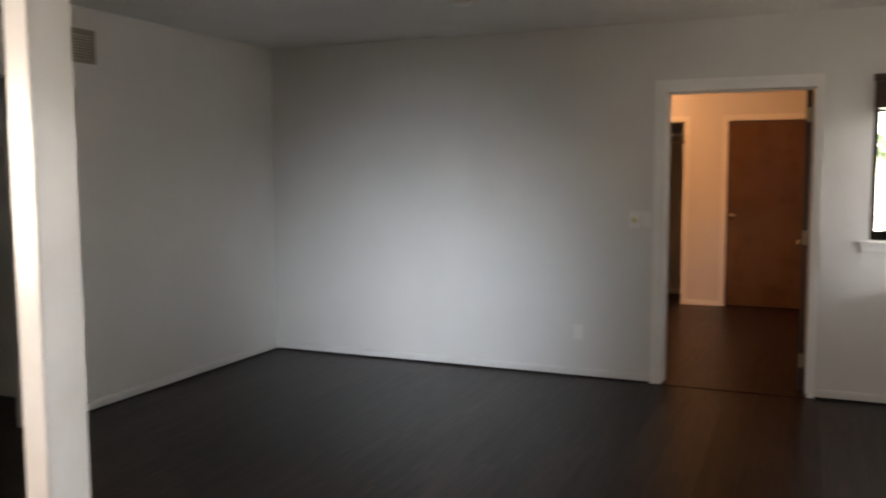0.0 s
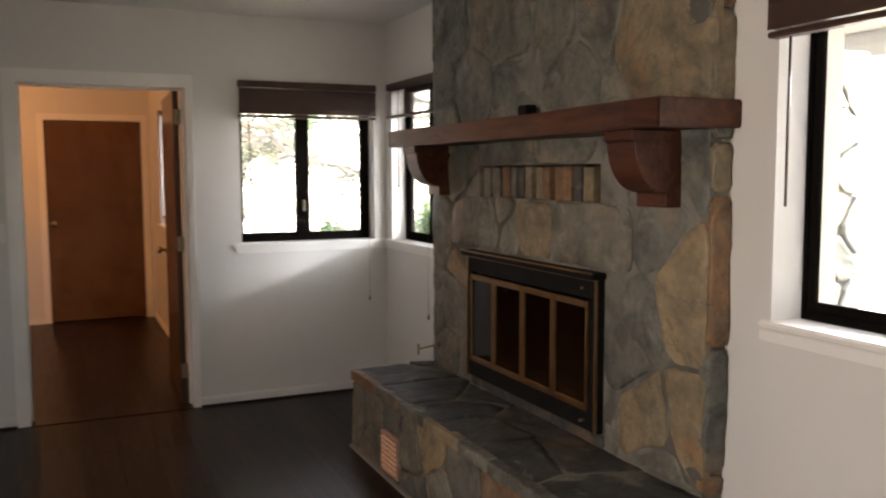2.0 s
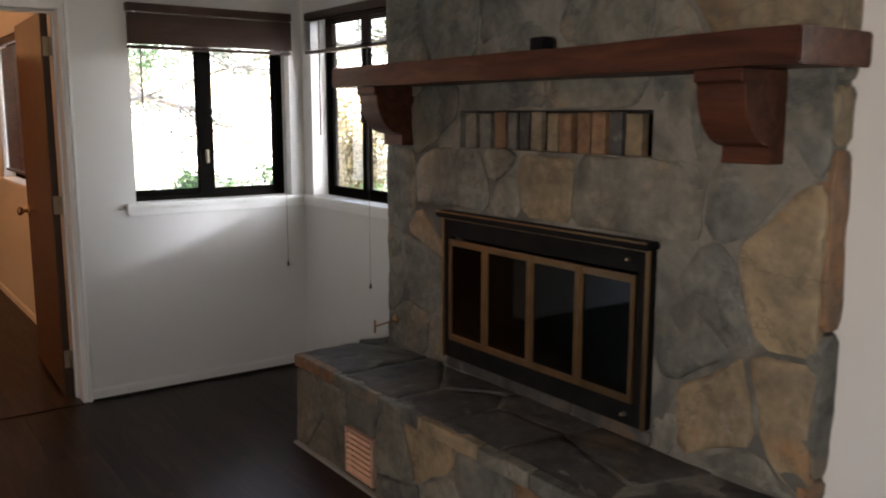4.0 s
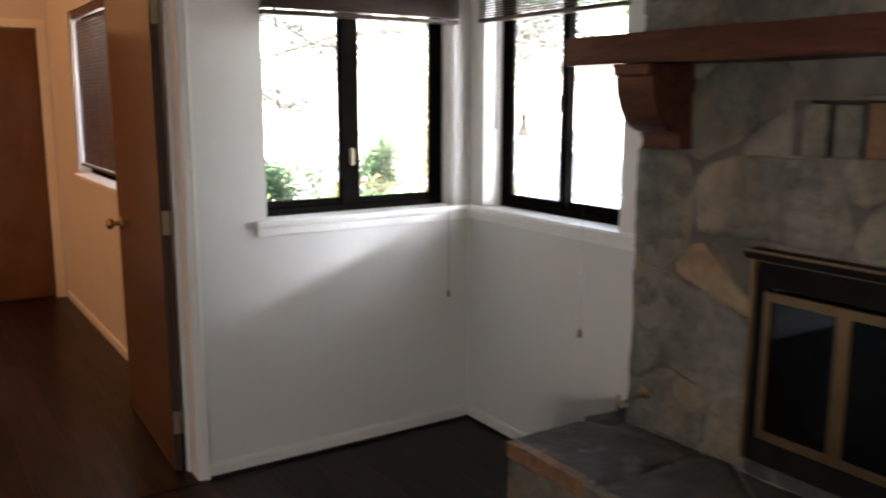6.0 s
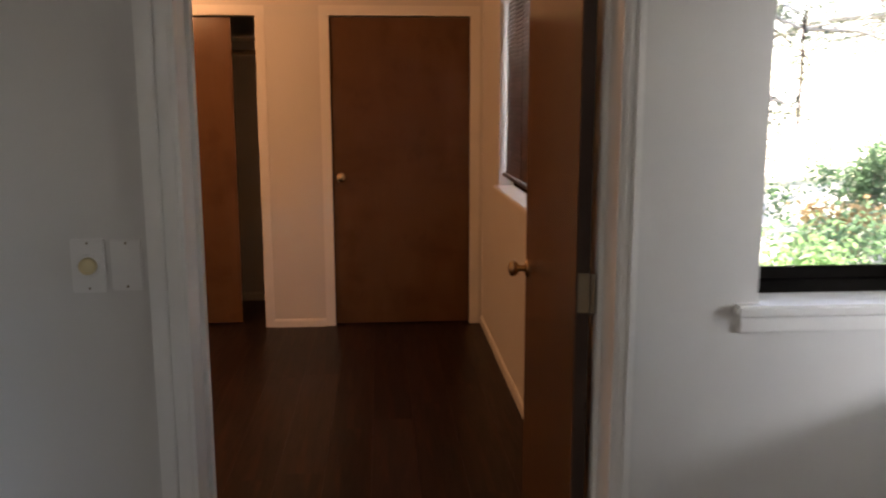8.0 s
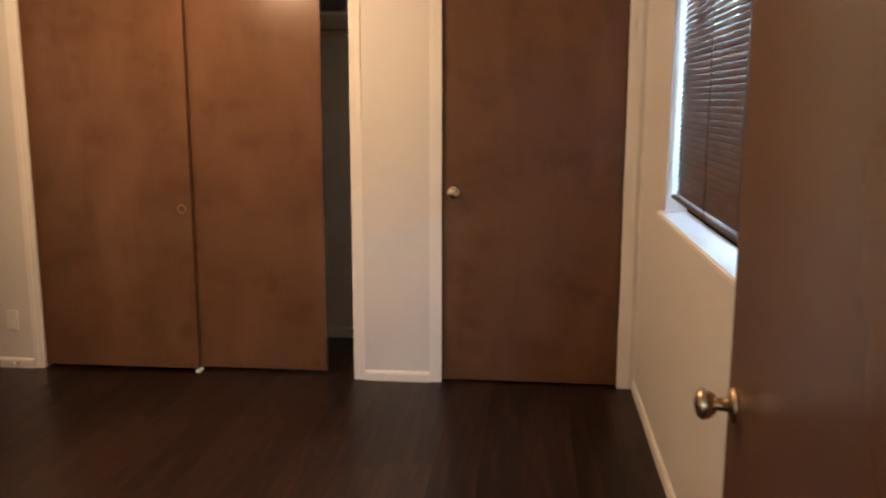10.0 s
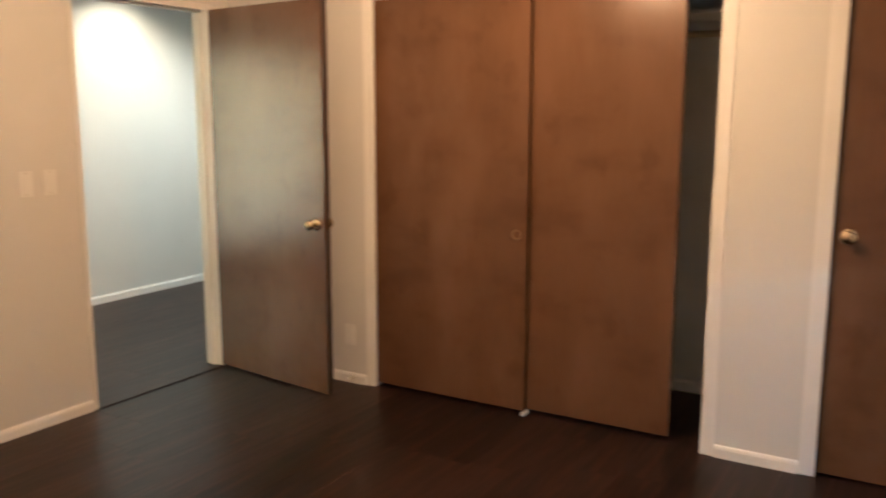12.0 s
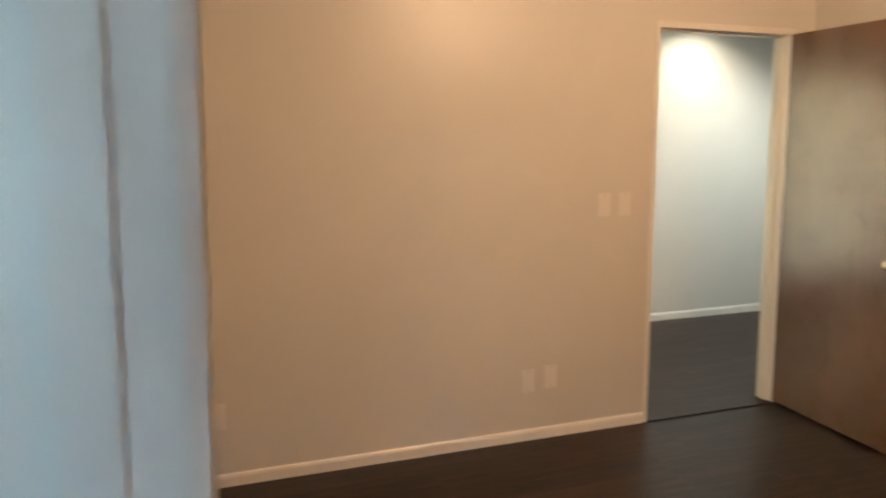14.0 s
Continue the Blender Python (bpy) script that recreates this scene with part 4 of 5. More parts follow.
for a, b in ((FB[0] - 0.008, -2.51), (-2.503, -2.12), (-2.113, FB[1] + 0.008)):
    part("slate", stone(roughen([(a, HZ + 0.004), (b, HZ + 0.004), (b, FB[2] - 0.006), (a, FB[2] - 0.006)], rnd, amp=0.003, corner=0.008), on_face, 0.016, rnd, 0.004), STONES["d"], hearth)
# rough lip of long thin stones along the front edge
y = HY0
k = 0
while y < HY1 - 0.05:
    w = rnd.uniform(0.14, 0.42)
    if HY1 - y - w < 0.12:
        w = HY1 - y
    o = roughen([(y + 0.003, HZ - 0.055), (y + w - 0.003, HZ - 0.055), (y + w - 0.003, HZ - 0.001), (y + 0.003, HZ - 0.001)], rnd, step=0.04, amp=0.004, corner=0.004)
    part("edge_stone", stone(o, lambda u, v, w: (HX + 0.012 - w, u, v), 0.018 + rnd.uniform(0, 0.012), rnd, 0.009), STONES["gbgtbgrb"[k % 8]], hearth)
    y += w
    k += 1
part("foot_strip", boxes((HX - 0.026, HY0 + 0.004, 0, HX - 0.004, HY1 - 0.004, 0.016), bevel=0.003), CONCRETE, hearth, "pale mortar strip along the floor")
grille = thing("air_grille", (HX, -1.742, 0.03), "small copper louvred air grille in the hearth front", "air grille")
part("frame", boxes((HX - 0.014, GR[0], GR[2], HX + 0.012, GR[0] + 0.014, GR[3]), (HX - 0.014, GR[1] - 0.014, GR[2], HX + 0.012, GR[1], GR[3]),
                    (HX - 0.014, GR[0] + 0.014, GR[3] - 0.012, HX + 0.012, GR[1] - 0.014, GR[3]), (HX - 0.014, GR[0] + 0.014, GR[2], HX + 0.012, GR[1] - 0.014, GR[2] + 0.012), bevel=0.002), GRILLE, grille)
for k in range(7):
    z = GR[2] + 0.028 + k * 0.0245
    part("louvre", extrude([(HX - 0.018, z - 0.006), (HX - 0.0165, z - 0.0072), (HX - 0.006, z + 0.002), (HX - 0.007, z + 0.0035)], "y", GR[0] + 0.014, GR[1] - 0.014), GRILLE, grille)
# near-black sheet behind the louvres, shade of the duct put into its colour
part("backing", boxes((HX + 0.010, GR[0], GR[2], HX + 0.0145, GR[1], GR[3])), SOOT_SHADE, grille)

# mantel
mantel = thing("mantel_shelf", (1.96, -2.3, 1.64), "thick reddish brown hewn timber mantel shelf on corbels", "mantel")
MY0, MY1, MX = -3.47, -1.105, 1.845
bm = extrude([(MX, MY0), (EX - 0.001, MY0), (EX - 0.001, SY0 - 0.03), (SX + 0.012, SY0 - 0.03), (SX + 0.012, MY1), (MX, MY1)], "z", 1.64, 1.73)
bmesh.ops.subdivide_edges(bm, edges=[e for e in bm.edges if abs(e.verts[0].co.y - e.verts[1].co.y) > 1], cuts=40)
for v in bm.verts:
    k = noise.noise((0, v.co.y * 2.3, v.co.z * 9 + v.co.x * 5))
    if v.co.x < MX + 0.01:
        v.co.x += 0.006 * k - 0.035 * max(0.0, min(1.0, (-2.6 - v.co.y) / 0.7)) ** 2
    v.co.z += 0.004 * noise.noise((v.co.x * 4, v.co.y * 3.1, 5 if v.co.z > 1.68 else 9))
bmesh.ops.bevel(bm, geom=[e for e in bm.edges if e.calc_face_angle(0) > 1.0], offset=0.006, segments=2, affect="EDGES")
part("shelf", bm, MANTEL, mantel)


def corbel(y0, y1):
    prof = [(SX + 0.006, 1.385), (SX - 0.06, 1.385), (SX - 0.06, 1.43)]
    for k in range(11):
        a = radians(90 * (10 - k) / 10)
        prof.append((SX - 0.062 - 0.125 * math.cos(a), 1.602 - 0.168 * math.sin(a)))
    prof += [(SX - 0.20, 1.606), (SX - 0.20, 1.639), (SX + 0.006, 1.639)]
    bm = extrude(prof, "y", y0, y1, 0.003)
    part("corbel", bm, MANTEL, mantel, "rounded dark wooden corbel")


corbel(-1.475, -1.325)
corbel(-3.29, -3.135)

# doors of the firebox
screen = thing("fireplace_doors", (SX - 0.02, -2.29, HZ), "black and antique brass fireplace screen with four glass doors", "fireplace screen")
X = SX - 0.028
y0, y1, z0, z1 = FB
part("surround", boxes((X, y0, z1 - 0.105, X + 0.035, y1, z1 - 0.025), (X, y0, z0, X + 0.035, y1, z0 + 0.075), (X, y0, z0 + 0.075, X + 0.035, y0 + 0.05, z1 - 0.105), (X, y1 - 0.05, z0 + 0.075, X + 0.035, y1, z1 - 0.105), bevel=0.003), BLACK, screen)
part("hood", boxes((X - 0.035, y0 - 0.012, z1 - 0.025, X + 0.035, y1 + 0.012, z1), bevel=0.005), BLACK, screen, "projecting black hood strip")
part("trim", boxes((X - 0.038, y0 - 0.012, z1 - 0.004, X - 0.03, y1 + 0.012, z1 + 0.003), bevel=0.002), OLDBRASS, screen, "brass strip along the hood")
part("trim", boxes((X - 0.006, y0, z1 - 0.034, X + 0.002, y1, z1 - 0.027), bevel=0.002), OLDBRASS, screen, "brass strip under the hood")
for ya, yb in ((y1 - 0.014, y1 + 0.003), (y0 - 0.003, y0 + 0.014)):
    part("trim", boxes((X - 0.008, ya, z0, X + 0.002, yb, z1 - 0.027), bevel=0.002), OLDBRASS, screen, "brass edge strip")
a0, a1 = y0 + 0.05, y1 - 0.05
dz0, dz1 = z0 + 0.080, z1 - 0.115
cuts = (a0, -2.562, -2.307, -2.036, a1)
for p, q in zip(cuts, cuts[1:]):
    b = 0.020
    door = part("glass_door", boxes((X - 0.012, p, dz0, X + 0.008, p + b, dz1), (X - 0.012, q - b, dz0, X + 0.008, q, dz1), (X - 0.012, p + b, dz1 - 0.026, X + 0.008, q - b, dz1), (X - 0.012, p + b, dz0, X + 0.008, q - b, dz0 + 0.026), bevel=0.003), OLDBRASS, screen)
    part("pane", boxes((X - 0.004, p + b, dz0 + 0.026, X, q - b, dz1 - 0.026)), SMOKE, door, "smoked glass pane")
part("knob", lathe([(0, 0), (0.008, 0), (0.005, 0.01), (0.007, 0.014), (0.005, 0.02), (0, 0.021)], Matrix.Translation((X, y0 + 0.085, z1 - 0.065)) @ Matrix.Rotation(radians(-90), 4, "Y"), 12), STEEL, screen)
part("knob", lathe([(0, 0), (0.008, 0), (0.005, 0.01), (0.007, 0.014), (0.005, 0.02), (0, 0.021)], Matrix.Translation((X, y0 + 0.085, z0 + 0.038)) @ Matrix.Rotation(radians(-90), 4, "Y"), 12), STEEL, screen)
logs = thing("fire_log", (2.15, -2.3, HZ), "charred log lying in the firebox", "log")
part("log", tube([(2.13, -2.6, HZ + 0.06), (2.15, -2.2, HZ + 0.065), (2.14, -1.95, HZ + 0.06)], [0.05, 0.055, 0.045], 10), SOOT_SHADE, logs)
part("branch", tube([(2.12, -2.45, HZ + 0.14), (2.16, -2.15, HZ + 0.13)], [0.035, 0.03], 9), SOOT_SHADE, logs)

# gas key in the stone, small black box on the mantel
key = thing("gas_key", (SX, -1.33, 0.565), "brass gas valve key sticking out of the stonework", "gas key")
part("rose", lathe([(0, 0), (0.022, 0), (0.02, 0.006), (0.008, 0.01), (0, 0.01)], Matrix.Translation((SX - 0.016, -1.345, 0.566)) @ Matrix.Rotation(radians(-90), 4, "Y"), 14), OLDBRASS, key)
part("stem", tube([(SX + 0.01, -1.345, 0.566), (SX - 0.125, -1.335, 0.546)], 0.0045, 8), OLDBRASS, key)
part("handle", tube([(SX - 0.125, -1.335, 0.575), (SX - 0.125, -1.335, 0.515)], 0.0055, 8), OLDBRASS, key)
sensor = thing("junction_box", (SX - 0.02, -2.36, 1.732), "small black junction box standing on the mantel shelf", "junction box")
part("box", boxes((SX - 0.075, -2.40, 1.732, SX - 0.025, -2.325, 1.787), bevel=0.004), BLACK, sensor)

# ---- plates, vents, lamps ----


def plate(label, name, m, w, h, face):
    """A wall plate: u across, v up, out along local z."""
    root = thing(name, m.translation, label, "wall plate", "wall plates")
    part("cover", boxes((-w / 2, -h / 2, 0, w / 2, h / 2, 0.006), bevel=0.003, m=m), PLATE, root)
    if face == "dimmer":
        part("dial", lathe([(0, 0.005), (0.019, 0.005), (0.018, 0.016), (0.015, 0.022), (0.0, 0.023)], m, 22), IVORY, root, "round ivory dimmer dial")
        part("dial_ring", lathe([(0.026, 0.005), (0.025, 0.008), (0.02, 0.008)], m, 22), PLATE, root)
    elif face == "switch":
        part("toggle", boxes((-0.017, -0.033, 0.005, 0.017, 0.033, 0.009), bevel=0.002, m=m), PLATE, root)
    elif face == "outlet":
        for v in (-0.02, 0.02):
            part("socket", boxes((-0.016, v - 0.014, 0.005, 0.016, v + 0.014, 0.008), bevel=0.002, m=m), PLATE, root)
    for v in (-h * 0.42, h * 0.42):
        part("screw", lathe([(0, 0.0055), (0.003, 0.0055), (0.0025, 0.0072), (0, 0.0075)], m @ Matrix.Translation((0, v, 0)), 8), STEEL, root)
    return root


def facing(p, out, up=(0, 0, 1)):
    z = Vector(out)
    y = Vector(up)
    x = y.cross(z)
    return Matrix.Translation(p) @ Matrix((x, y, z)).transposed().to_4x4()


plate("white dimmer switch plate with an ivory dial", "dimmer_switch", facing((-0.226, 0.0, 1.158), (0, -1, 0)), 0.072, 0.117, "dimmer")
plate("white blank wall plate beside the dimmer", "blank_plate", facing((-0.146, 0.0, 1.159), (0, -1, 0)), 0.066, 0.112, "blank")
plate("white light switch plate by the hall door", "light_switch", facing((BX0, 2.47, 1.15), (1, 0, 0)), 0.07, 0.115, "switch")
plate("white light switch plate by the hall door", "light_switch", facing((BX0, 2.59, 1.15), (1, 0, 0)), 0.07, 0.115, "switch")
plate("white wall outlet low on the bedroom wall", "wall_outlet", facing((BX0, 2.06, 0.30), (1, 0, 0)), 0.07, 0.115, "outlet")
plate("white wall outlet low on the bedroom wall", "wall_outlet", facing((BX0, 2.185, 0.31), (1, 0, 0)), 0.07, 0.115, "outlet")
plate("white wall outlet low on the bedroom wall", "wall_outlet", facing((BX0, 0.58, 0.31), (1, 0, 0)), 0.07, 0.115, "outlet")
plate("white wall outlet low on the living room wall", "wall_outlet", facing((-0.62, 0.0, 0.33), (0, -1, 0)), 0.07, 0.115, "outlet")
plate("white wall outlet beside the closet", "wall_outlet", facing((-2.29, BY1, 0.27), (0, -1, 0)), 0.07, 0.115, "outlet")
stopper = thing("door_stop", (-2.26, BY1 - 0.012, 0.05), "small brass spring door stop on the baseboard", "door stop")
part("spring", tube([(-2.26, BY1 - 0.012, 0.04), (-2.262, BY1 - 0.06, 0.038)], 0.006, 8), STEEL, stopper)
part("tip", tube([(-2.262, BY1 - 0.06, 0.038), (-2.2622, BY1 - 0.074, 0.0375)], 0.009, 10), PLATE, stopper)

vent = thing("wall_vent", (LX0, -1.98, 2.27), "beige louvred air vent high on the wall", "air vent")
part("frame", boxes((LX0, -2.15, 2.165, LX0 + 0.012, -2.125, 2.37), (LX0, -1.935, 2.165, LX0 + 0.012, -1.91, 2.37), (LX0, -2.125, 2.345, LX0 + 0.012, -1.935, 2.37), (LX0, -2.125, 2.165, LX0 + 0.012, -1.935, 2.19), bevel=0.003), VENT, vent)
for k in range(9):
    z = 2.197 + k * 0.0175
    part("slat", extrude([(LX0 + 0.002, z + 0.008), (LX0 + 0.003, z + 0.0095), (LX0 + 0.011, z - 0.004), (LX0 + 0.010, z - 0.0055)], "y", -2.125, -1.935), VENT, vent)
smoke = thing("smoke_detector", (-1.03, -1.27, H), "round white smoke detector on the ceiling", "smoke detector")
part("body", lathe([(0, 0), (0.06, 0), (0.06, -0.018), (0.05, -0.03), (0.02, -0.034), (0, -0.034)], Matrix.Translation((-1.03, -1.25, H)), 24), PLATE, smoke)
light = thing("ceiling_light", (-1.1, 2.45, H), "round glass ceiling light, switched on", "ceiling light")
part("base", lathe([(0, 0), (0.09, 0), (0.09, -0.02), (0.05, -0.03), (0, -0.03)], Matrix.Translation((-1.1, 2.45, H)), 24), BRASS, light)
# the second ring is made up, it goes with the added fill spot
for x, y in ((-4.66, 4.52), (-3.95, 5.0)):
    down = thing("downlight", (x, y, H), "recessed white downlight in the hall ceiling", "downlight", "hall downlights")
    part("ring", lathe([(0.085, 0), (0.085, -0.006), (0.06, -0.01), (0.058, 0)], Matrix.Translation((x, y, H)), 24), TRIM, down)

# ---- outside ----


def gz(x, y):
    """Height of the garden: level by the house, a gentle rise beyond."""
    d = max(y - 2.5, 0) * 0.5 * min(1.0, max(0.0, (x - 2.7) / 2.5)) + max(x - 5.5, 0) * 0.5
    return -0.2 + min(2.2, 0.16 * d)


bm = bmesh.new()
ticks = [-400, -100, -40, -20] + [-12 + 1.5 * k for k in range(33)] + [45, 60, 100, 400]
grid = [[bm.verts.new((x, y, gz(x, y) + (0.03 * noise.noise((x, y, 0)) if 5.5 < x < 40 else 0))) for y in ticks] for x in ticks]
for i in range(len(ticks) - 1):
    for j in range(len(ticks) - 1):
        bm.faces.new((grid[i][j], grid[i + 1][j], grid[i + 1][j + 1], grid[i][j + 1])).smooth = True
solid("ground", bm, GROUND, "dry pale ground with patches of grass", "ground")
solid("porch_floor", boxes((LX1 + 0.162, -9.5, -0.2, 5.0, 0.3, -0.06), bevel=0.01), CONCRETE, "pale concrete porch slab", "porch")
# unseen walls added to block sky light behind the beam lamp's opening
solid("porch_end_wall", boxes((4.85, -9.5, -0.06, 4.97, -5.3, 2.2), (LX1 + 0.165, -5.42, -0.06, 4.85, -5.3, 2.36), (LX1 + 0.165, -9.5, -0.06, 4.85, -9.38, 2.36), (4.85, -9.5, 2.2, 4.745, -5.3, 2.36)), STUCCO, "unseen stucco wall added to keep sky light out of the porch's south end", "wall")
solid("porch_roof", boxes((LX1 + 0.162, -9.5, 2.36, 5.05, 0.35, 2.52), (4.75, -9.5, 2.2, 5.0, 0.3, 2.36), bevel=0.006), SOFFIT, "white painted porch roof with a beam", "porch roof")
# west overhang stretched to block sky light from the added room's window
solid("roof", boxes((HX0 - 3.2, LY0 - 0.7, H + 0.125, LX1 + 0.16, 8.0, H + 0.25)), STUCCO, "flat roof slab over the house, unseen west overhang widened to block sky", "roof")
pillar = thing("porch_pillar", (4.33, -1.75, -0.06), "square porch pillar of pale flagstone", "pillar", "", "structure")
part("core", boxes((4.15, -1.93, -0.06, 4.51, -1.57, 2.198)), MORTAR, pillar)
part("cap", boxes((4.11, -1.97, 2.1, 4.55, -1.53, 2.198), bevel=0.01), STONES["p"], pillar)
for sgn in (0, 1):
    seeds = [(rnd.uniform(-0.17, 0.17), -0.05 + 2.15 * (k + rnd.random()) / 17) for k in range(17)]
    for k, poly in cells(seeds, -0.20, 0.20, -0.05, 2.095, 0.022, {}):
        pl = (lambda u, v, w: (4.33 + u, -1.93 - w, v)) if sgn == 0 else (lambda u, v, w: (4.15 - w, -1.75 + u, v))
        part("stone", stone(roughen(poly, rnd, 0.05, 0.006, 0.035, 0.012), pl, 0.02 + rnd.uniform(0, 0.02), rnd, 0.01), STONES["gpgt"[k % 4]], pillar)


def shrub(label, x, y, r, h, material, count, group="shrubs", size=0.07, seed=1):
    """Stems and many small leaves in uneven clumps."""
    rn = random.Random(seed)
    g = gz(x, y)
    root = thing("shrub", (x, y, g), label, "shrub", group)
    tips = [Vector((x + rn.gauss(0, r * 0.45), y + rn.gauss(0, r * 0.45), g + h * rn.uniform(0.35, 1.0))) for _ in range(14)]
    stems = bmesh.new()
    for t in tips:
        b = tube([(x + rn.uniform(-.05, .05), y + rn.uniform(-.05, .05), g - 0.03), ((x + t.x) / 2, (y + t.y) / 2, (g + t.z) / 2), t], [0.014, 0.01, 0.005], 5)
        me = bpy.data.meshes.new("t")
        b.to_mesh(me)
        b.free()
        stems.from_mesh(me)
        bpy.data.meshes.remove(me)
    part("stem", stems, BARK, root)
    vs, fs = [], []
    for _ in range(count):
        t = rn.choice(tips)
        p = t + Vector((rn.gauss(0, r * 0.22), rn.gauss(0, r * 0.22), rn.gauss(0, h * 0.14)))
        p.z = max(p.z, g + 0.03)
        e = Euler((rn.uniform(-1.2, 1.2), rn.uniform(-1.2, 1.2), rn.uniform(0, 6.3))).to_matrix()
        s = size * rn.uniform(0.6, 1.3)
        k = len(vs)
        for q in ((-0.28, 0, 0), (0, -0.5, 0.06), (0.28, 0, 0), (0, 0.6, -0.05)):
            vs.append(p + e @ (Vector(q) * s))
        fs.append((k, k + 1, k + 2, k + 3))
    me = bpy.data.meshes.new("leaves")
    me.from_pydata(vs, [], fs)
    me.materials.append(material)
    ob = new("leaves", me)
    ob.parent, ob.location = root, -root.location
    return root


def tree(label, x, y, h, seed, leaf_material, count=5000, spread=2.2):
    rn = random.Random(seed)
    root = thing("tree", (x, y, gz(x, y)), label, "tree", "garden trees")
    trunk = bmesh.new()
    tips = []

    def limb(p, d, length, r, level):
        pts, rs = [p], [r]
        for k in range(4):
            d = (d + Vector((rn.uniform(-.25, .25), rn.uniform(-.25, .25), rn.uniform(-.1, .18)))).normalized()
            pts.append(pts[-1] + d * length / 4)
            rs.append(r * (1 - 0.17 * (k + 1)))
        b = tube(pts, rs, 7 if level < 2 else 5)
        me = bpy.data.meshes.new("t")
        b.to_mesh(me)
        b.free()
        trunk.from_mesh(me)
        bpy.data.meshes.remove(me)
        if level == 2:
            tips.extend(pts[2:])
            return
        for _ in range(4 if level == 0 else 4):
            a = rn.uniform(0, 6.28)
            q = pts[rn.choice((2, 3, 4))]
            limb(q, (d * 0.5 + Vector((math.cos(a), math.sin(a), rn.uniform(-0.1, 0.6)))).normalized(), length * rn.uniform(0.5, 0.75), r * 0.45, level + 1)
    limb(Vector((x, y, gz(x, y) - 0.05)), Vector((0.1, 0, 1)), h * 0.55, 0.16, 0)
    part("trunk", trunk, BARK, root)
    vs, fs = [], []
    for _ in range(count):
        t = rn.choice(tips)
        p = t + Vector((rn.gauss(0, 0.3), rn.gauss(0, 0.3), rn.gauss(0, 0.22)))
        e = Euler((rn.uniform(-1.3, 1.3), rn.uniform(-1.3, 1.3), rn.uniform(0, 6.3))).to_matrix()
        s = rn.uniform(0.07, 0.15)
        k = len(vs)
        for q in ((-0.3, 0, 0), (0, -0.5, 0.05), (0.3, 0, 0), (0, 0.6, -0.05)):
            vs.append(p + e @ (Vector(q) * s))
        fs.append((k, k + 1, k + 2, k + 3))
    me = bpy.data.meshes.new("crown")
    me.from_pydata(vs, [], fs)
    me.materials.append(leaf_material)
    ob = new("crown", me)
    ob.parent, ob.location = root, -root.location
    return root


shrub("low bright green garden shrub in sunlight", 2.9, 3.8, 0.6, 0.72, LEAFLIGHT, 2600, seed=2, size=0.055)
shrub("green garden shrub in sunlight", 3.9, 4.0, 0.6, 0.72, LEAF, 2600, seed=3, size=0.055)
shrub("low bright green garden shrub in sunlight", 5.0, 4.3, 0.6, 0.62, LEAFLIGHT, 2600, seed=5, size=0.055)
shrub("golden dense shrub by the rocks", 5.35, 5.0, 0.6, 1.6, LEAFGOLD, 6500, seed=4, size=0.06)
shrub("green rounded shrub behind the boulders", 5.3, 6.4, 0.5, 0.9, LEAF, 2600, seed=9, size=0.06)
shrub("green rounded shrub behind the boulders", 3.9, 6.6, 0.45, 0.7, LEAF, 2200, seed=10, size=0.06)
shrub("dry reddish ornamental grass clump", 4.6, 5.4, 0.35, 0.5, DRYGRASS, 1000, seed=6, size=0.09)
shrub("green garden shrub beyond the porch", 6.2, 0.9, 0.5, 0.6, LEAFLIGHT, 1800, seed=7, size=0.06)
tree("spreading garden tree with pale bare branches", 3.0, 13.5, 4.6, 11, LEAF, 2600)
tree("spreading garden tree with pale bare branches", 10.5, 10.0, 4.4, 12, LEAF, 2600)
tree("spreading garden tree with pale bare branches", 14.5, 10.6, 4.6, 13, LEAFLIGHT, 2600)
tree("spreading garden tree with pale bare branches", 4.2, 15.0, 5.0, 14, LEAF, 2600)


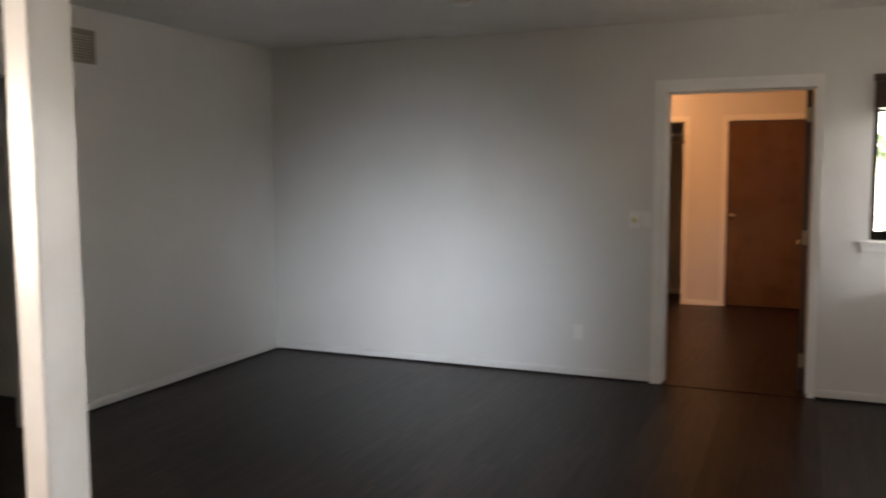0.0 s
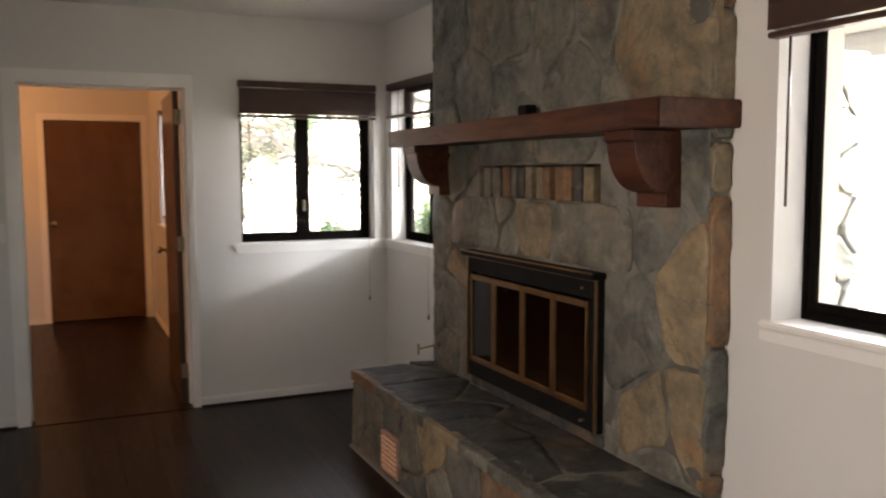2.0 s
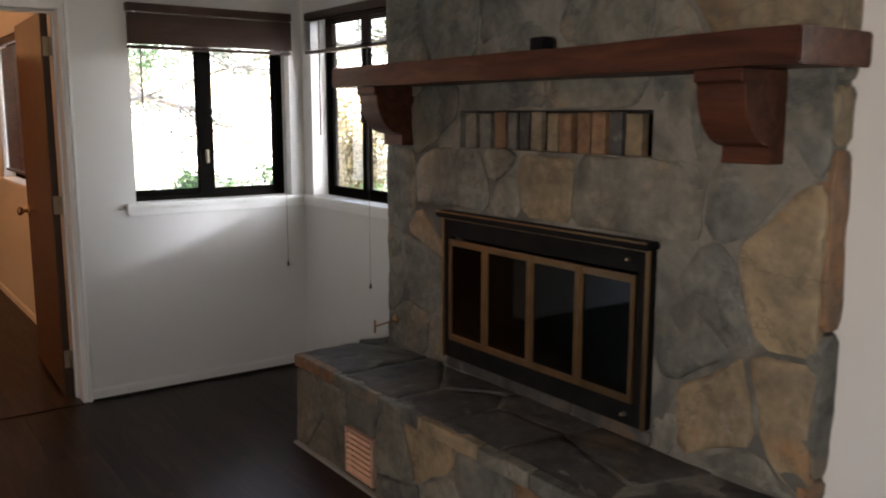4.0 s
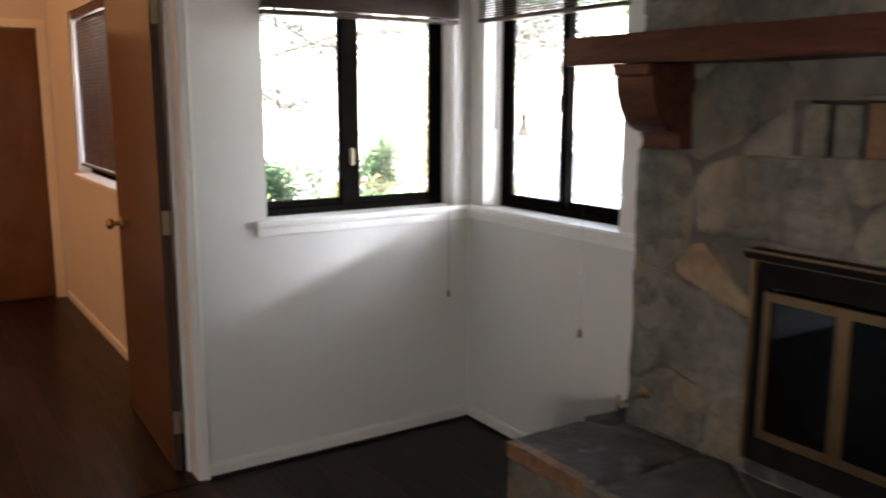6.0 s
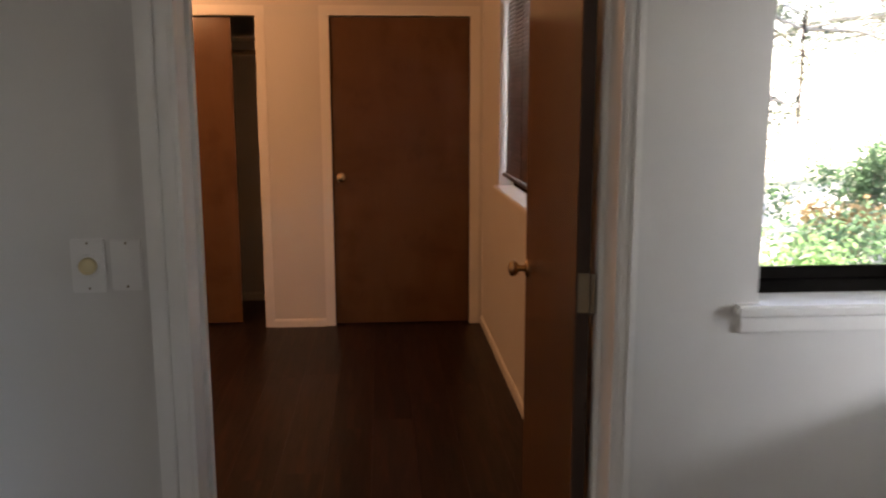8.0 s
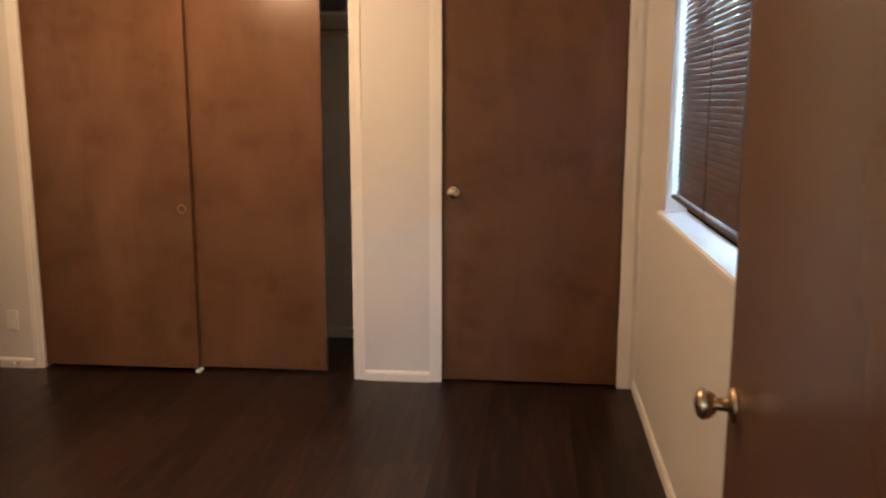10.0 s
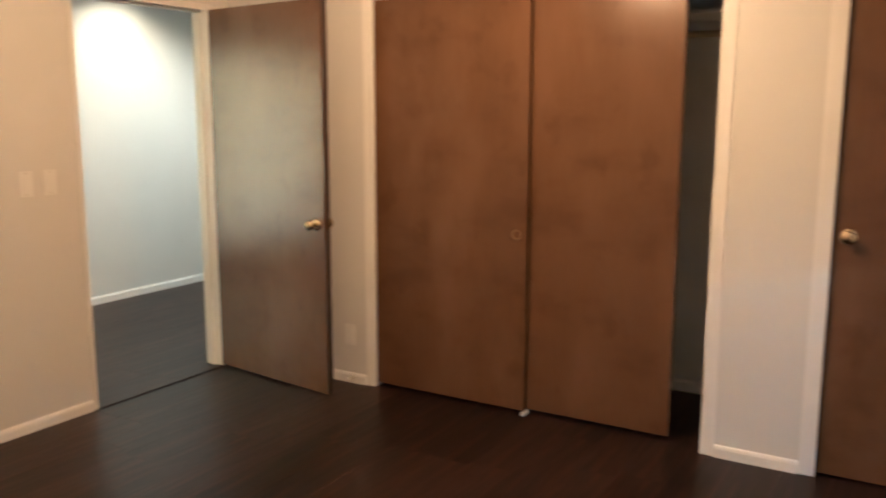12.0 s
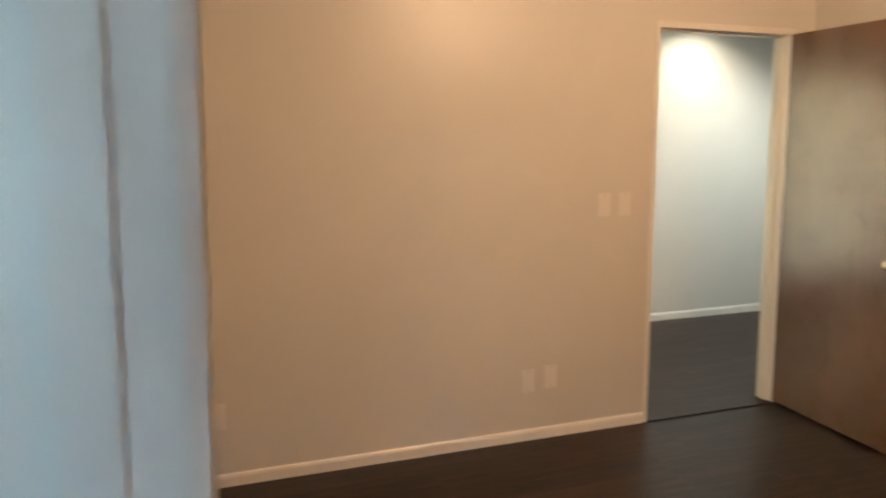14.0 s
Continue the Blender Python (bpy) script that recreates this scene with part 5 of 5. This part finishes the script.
def cedar(label, x, y, h, seed, reach, toward):
    """A cedar: a tapered trunk and long sagging limbs with twigs and flat sprays of needles."""
    rn = random.Random(seed)
    g = gz(x, y)
    root = thing("tree", (x, y, g), label, "tree", "garden trees")
    part("trunk", tube([(x, y, g - 0.1), (x + 0.05, y, g + h * 0.4), (x, y + 0.05, g + h * 0.75), (x, y, g + h)], [0.26, 0.2, 0.12, 0.03], 10), BARK, root)
    vs, fs = [], []
    for k in range(17):
        a = toward + rn.uniform(-1.25, 1.25) if k < 13 else rn.uniform(0, 6.28)
        z0 = g + h * rn.uniform(0.29, 0.60)
        length = reach * rn.uniform(0.55, 1.0)
        d = Vector((math.cos(a), math.sin(a), 0))
        side = Vector((-d.y, d.x, 0))
        bend = rn.uniform(-0.5, 0.5)
        pts = []
        for q in range(9):
            f = q / 8
            pts.append(Vector((x, y, z0)) + d * length * f + side * (bend * f * f * 1.5 + rn.uniform(-0.08, 0.08)) + Vector((0, 0, 0.5 * f - length * 0.30 * f * f + rn.uniform(-0.07, 0.07))))
        limb = tube(pts, [0.085 * (1 - 0.82 * q / 8) for q in range(9)], 6)
        for q in range(2, 9):
            for _ in range(3):
                tip = pts[q] + side * rn.uniform(-0.9, 0.9) + d * rn.uniform(0, 0.6) + Vector((0, 0, rn.uniform(-0.55, 0.1)))
                b = tube([pts[q], pts[q].lerp(tip, 0.5) + Vector((0, 0, 0.07)), tip], [0.022, 0.015, 0.005], 4)
                me = bpy.data.meshes.new("t")
                b.to_mesh(me)
                b.free()
                limb.from_mesh(me)
                bpy.data.meshes.remove(me)
                for _ in range(46):
                    c = pts[q].lerp(tip, rn.uniform(0.3, 1.1)) + Vector((rn.gauss(0, 0.11), rn.gauss(0, 0.11), rn.gauss(-0.04, 0.06)))
                    e = Euler((rn.uniform(-0.6, 0.6), rn.uniform(-0.6, 0.6), rn.uniform(0, 6.3))).to_matrix()
                    w = rn.uniform(0.06, 0.13)
                    n = len(vs)
                    for p in ((-0.16, 0, 0), (0, -0.5, 0.06), (0.16, 0, 0), (0, 0.6, -0.08)):
                        vs.append(c + e @ (Vector(p) * w))
                    fs.append((n, n + 1, n + 2, n + 3))
        part("limb", limb, BARK, root)
    me = bpy.data.meshes.new("crown")
    me.from_pydata(vs, [], fs)
    me.materials.append(NEEDLE)
    ob = new("crown", me)
    ob.parent, ob.location = root, -root.location
    return root


cedar("large cedar with pale sagging limbs over the slope", 2.2, 9.2, 7.0, 31, 5.2, 0.0)
cedar("large cedar with pale sagging limbs over the slope", 9.4, 9.6, 7.0, 34, 5.0, 3.4)
for k, (x, y, r) in enumerate(((6.9, 5.5, 0.6), (7.2, 6.4, 0.7), (6.6, 4.7, 0.4), (3.4, 5.6, 0.35), (4.3, 5.0, 0.25), (6.8, 1.8, 0.3), (3.1, 4.75, 0.34), (3.75, 4.85, 0.4), (4.6, 4.75, 0.36), (5.35, 5.0, 0.38))):
    bm = bmesh.new()
    bmesh.ops.create_icosphere(bm, subdivisions=3, radius=1)
    for v in bm.verts:
        n3 = v.co.copy()
        v.co *= 1 + 0.28 * noise.noise(n3 * 1.4 + Vector((k, 0, 0))) + 0.08 * noise.noise(n3 * 5)
    bmesh.ops.transform(bm, matrix=Matrix.LocRotScale((x, y, gz(x, y) + r * 0.35), None, (r, r * 0.9, r * 0.7)), verts=bm.verts)
    tagged(solid("garden_rock", bm, ROCK), "pale rough garden boulder", "rock", "garden rocks", "thing")

# ---- floor planks, last ----


def planks(name, label, x0, x1, y0, y1, width, length, material, seed):
    """Laminate boards laid along y, each a piece with fine open joints."""
    rn = random.Random(seed)
    root = thing(name, (x0, y0, 0), label, "floor", "", "structure")
    shared = {}
    x = x0
    while x < x1 - 0.01:
        w = min(width, x1 - x)
        y = y0 - rn.uniform(0, length * 0.9)
        while y < y1:
            a, b = max(y, y0), min(y + length, y1)
            y += length
            if b - a < 0.02:
                continue
            key = (round(w, 4), round(b - a, 4))
            if key not in shared:
                shared[key] = mesh_of("plank", boxes((0.0004, 0.0004, -0.012, key[0] - 0.0004, key[1] - 0.0004, 0.0)), material)
            ob = new("plank", shared[key])
            ob.parent, ob.location = root, (x - x0, a - y0, 0)
        x += width
    return root


planks("floor", "dark espresso laminate plank floor of the living room", LX0, LX1, LY0, 0.0, 0.192, 1.28, PLANK, 1)
planks("floor_bedroom", "dark espresso laminate plank floor of the bedroom", BX0, BX1, 0.0, BY1 + 0.8, 0.192, 1.28, PLANK, 2)
planks("floor_hall", "dark grey brown laminate plank floor of the hall", HX0, BX0, 1.0, 7.4, 0.192, 1.28, PLANK, 3)
planks("floor_side_room", "dark laminate plank floor of the side room", LX0 - 1.5, LX0, -4.1, -2.0, 0.192, 1.28, PLANK, 4)
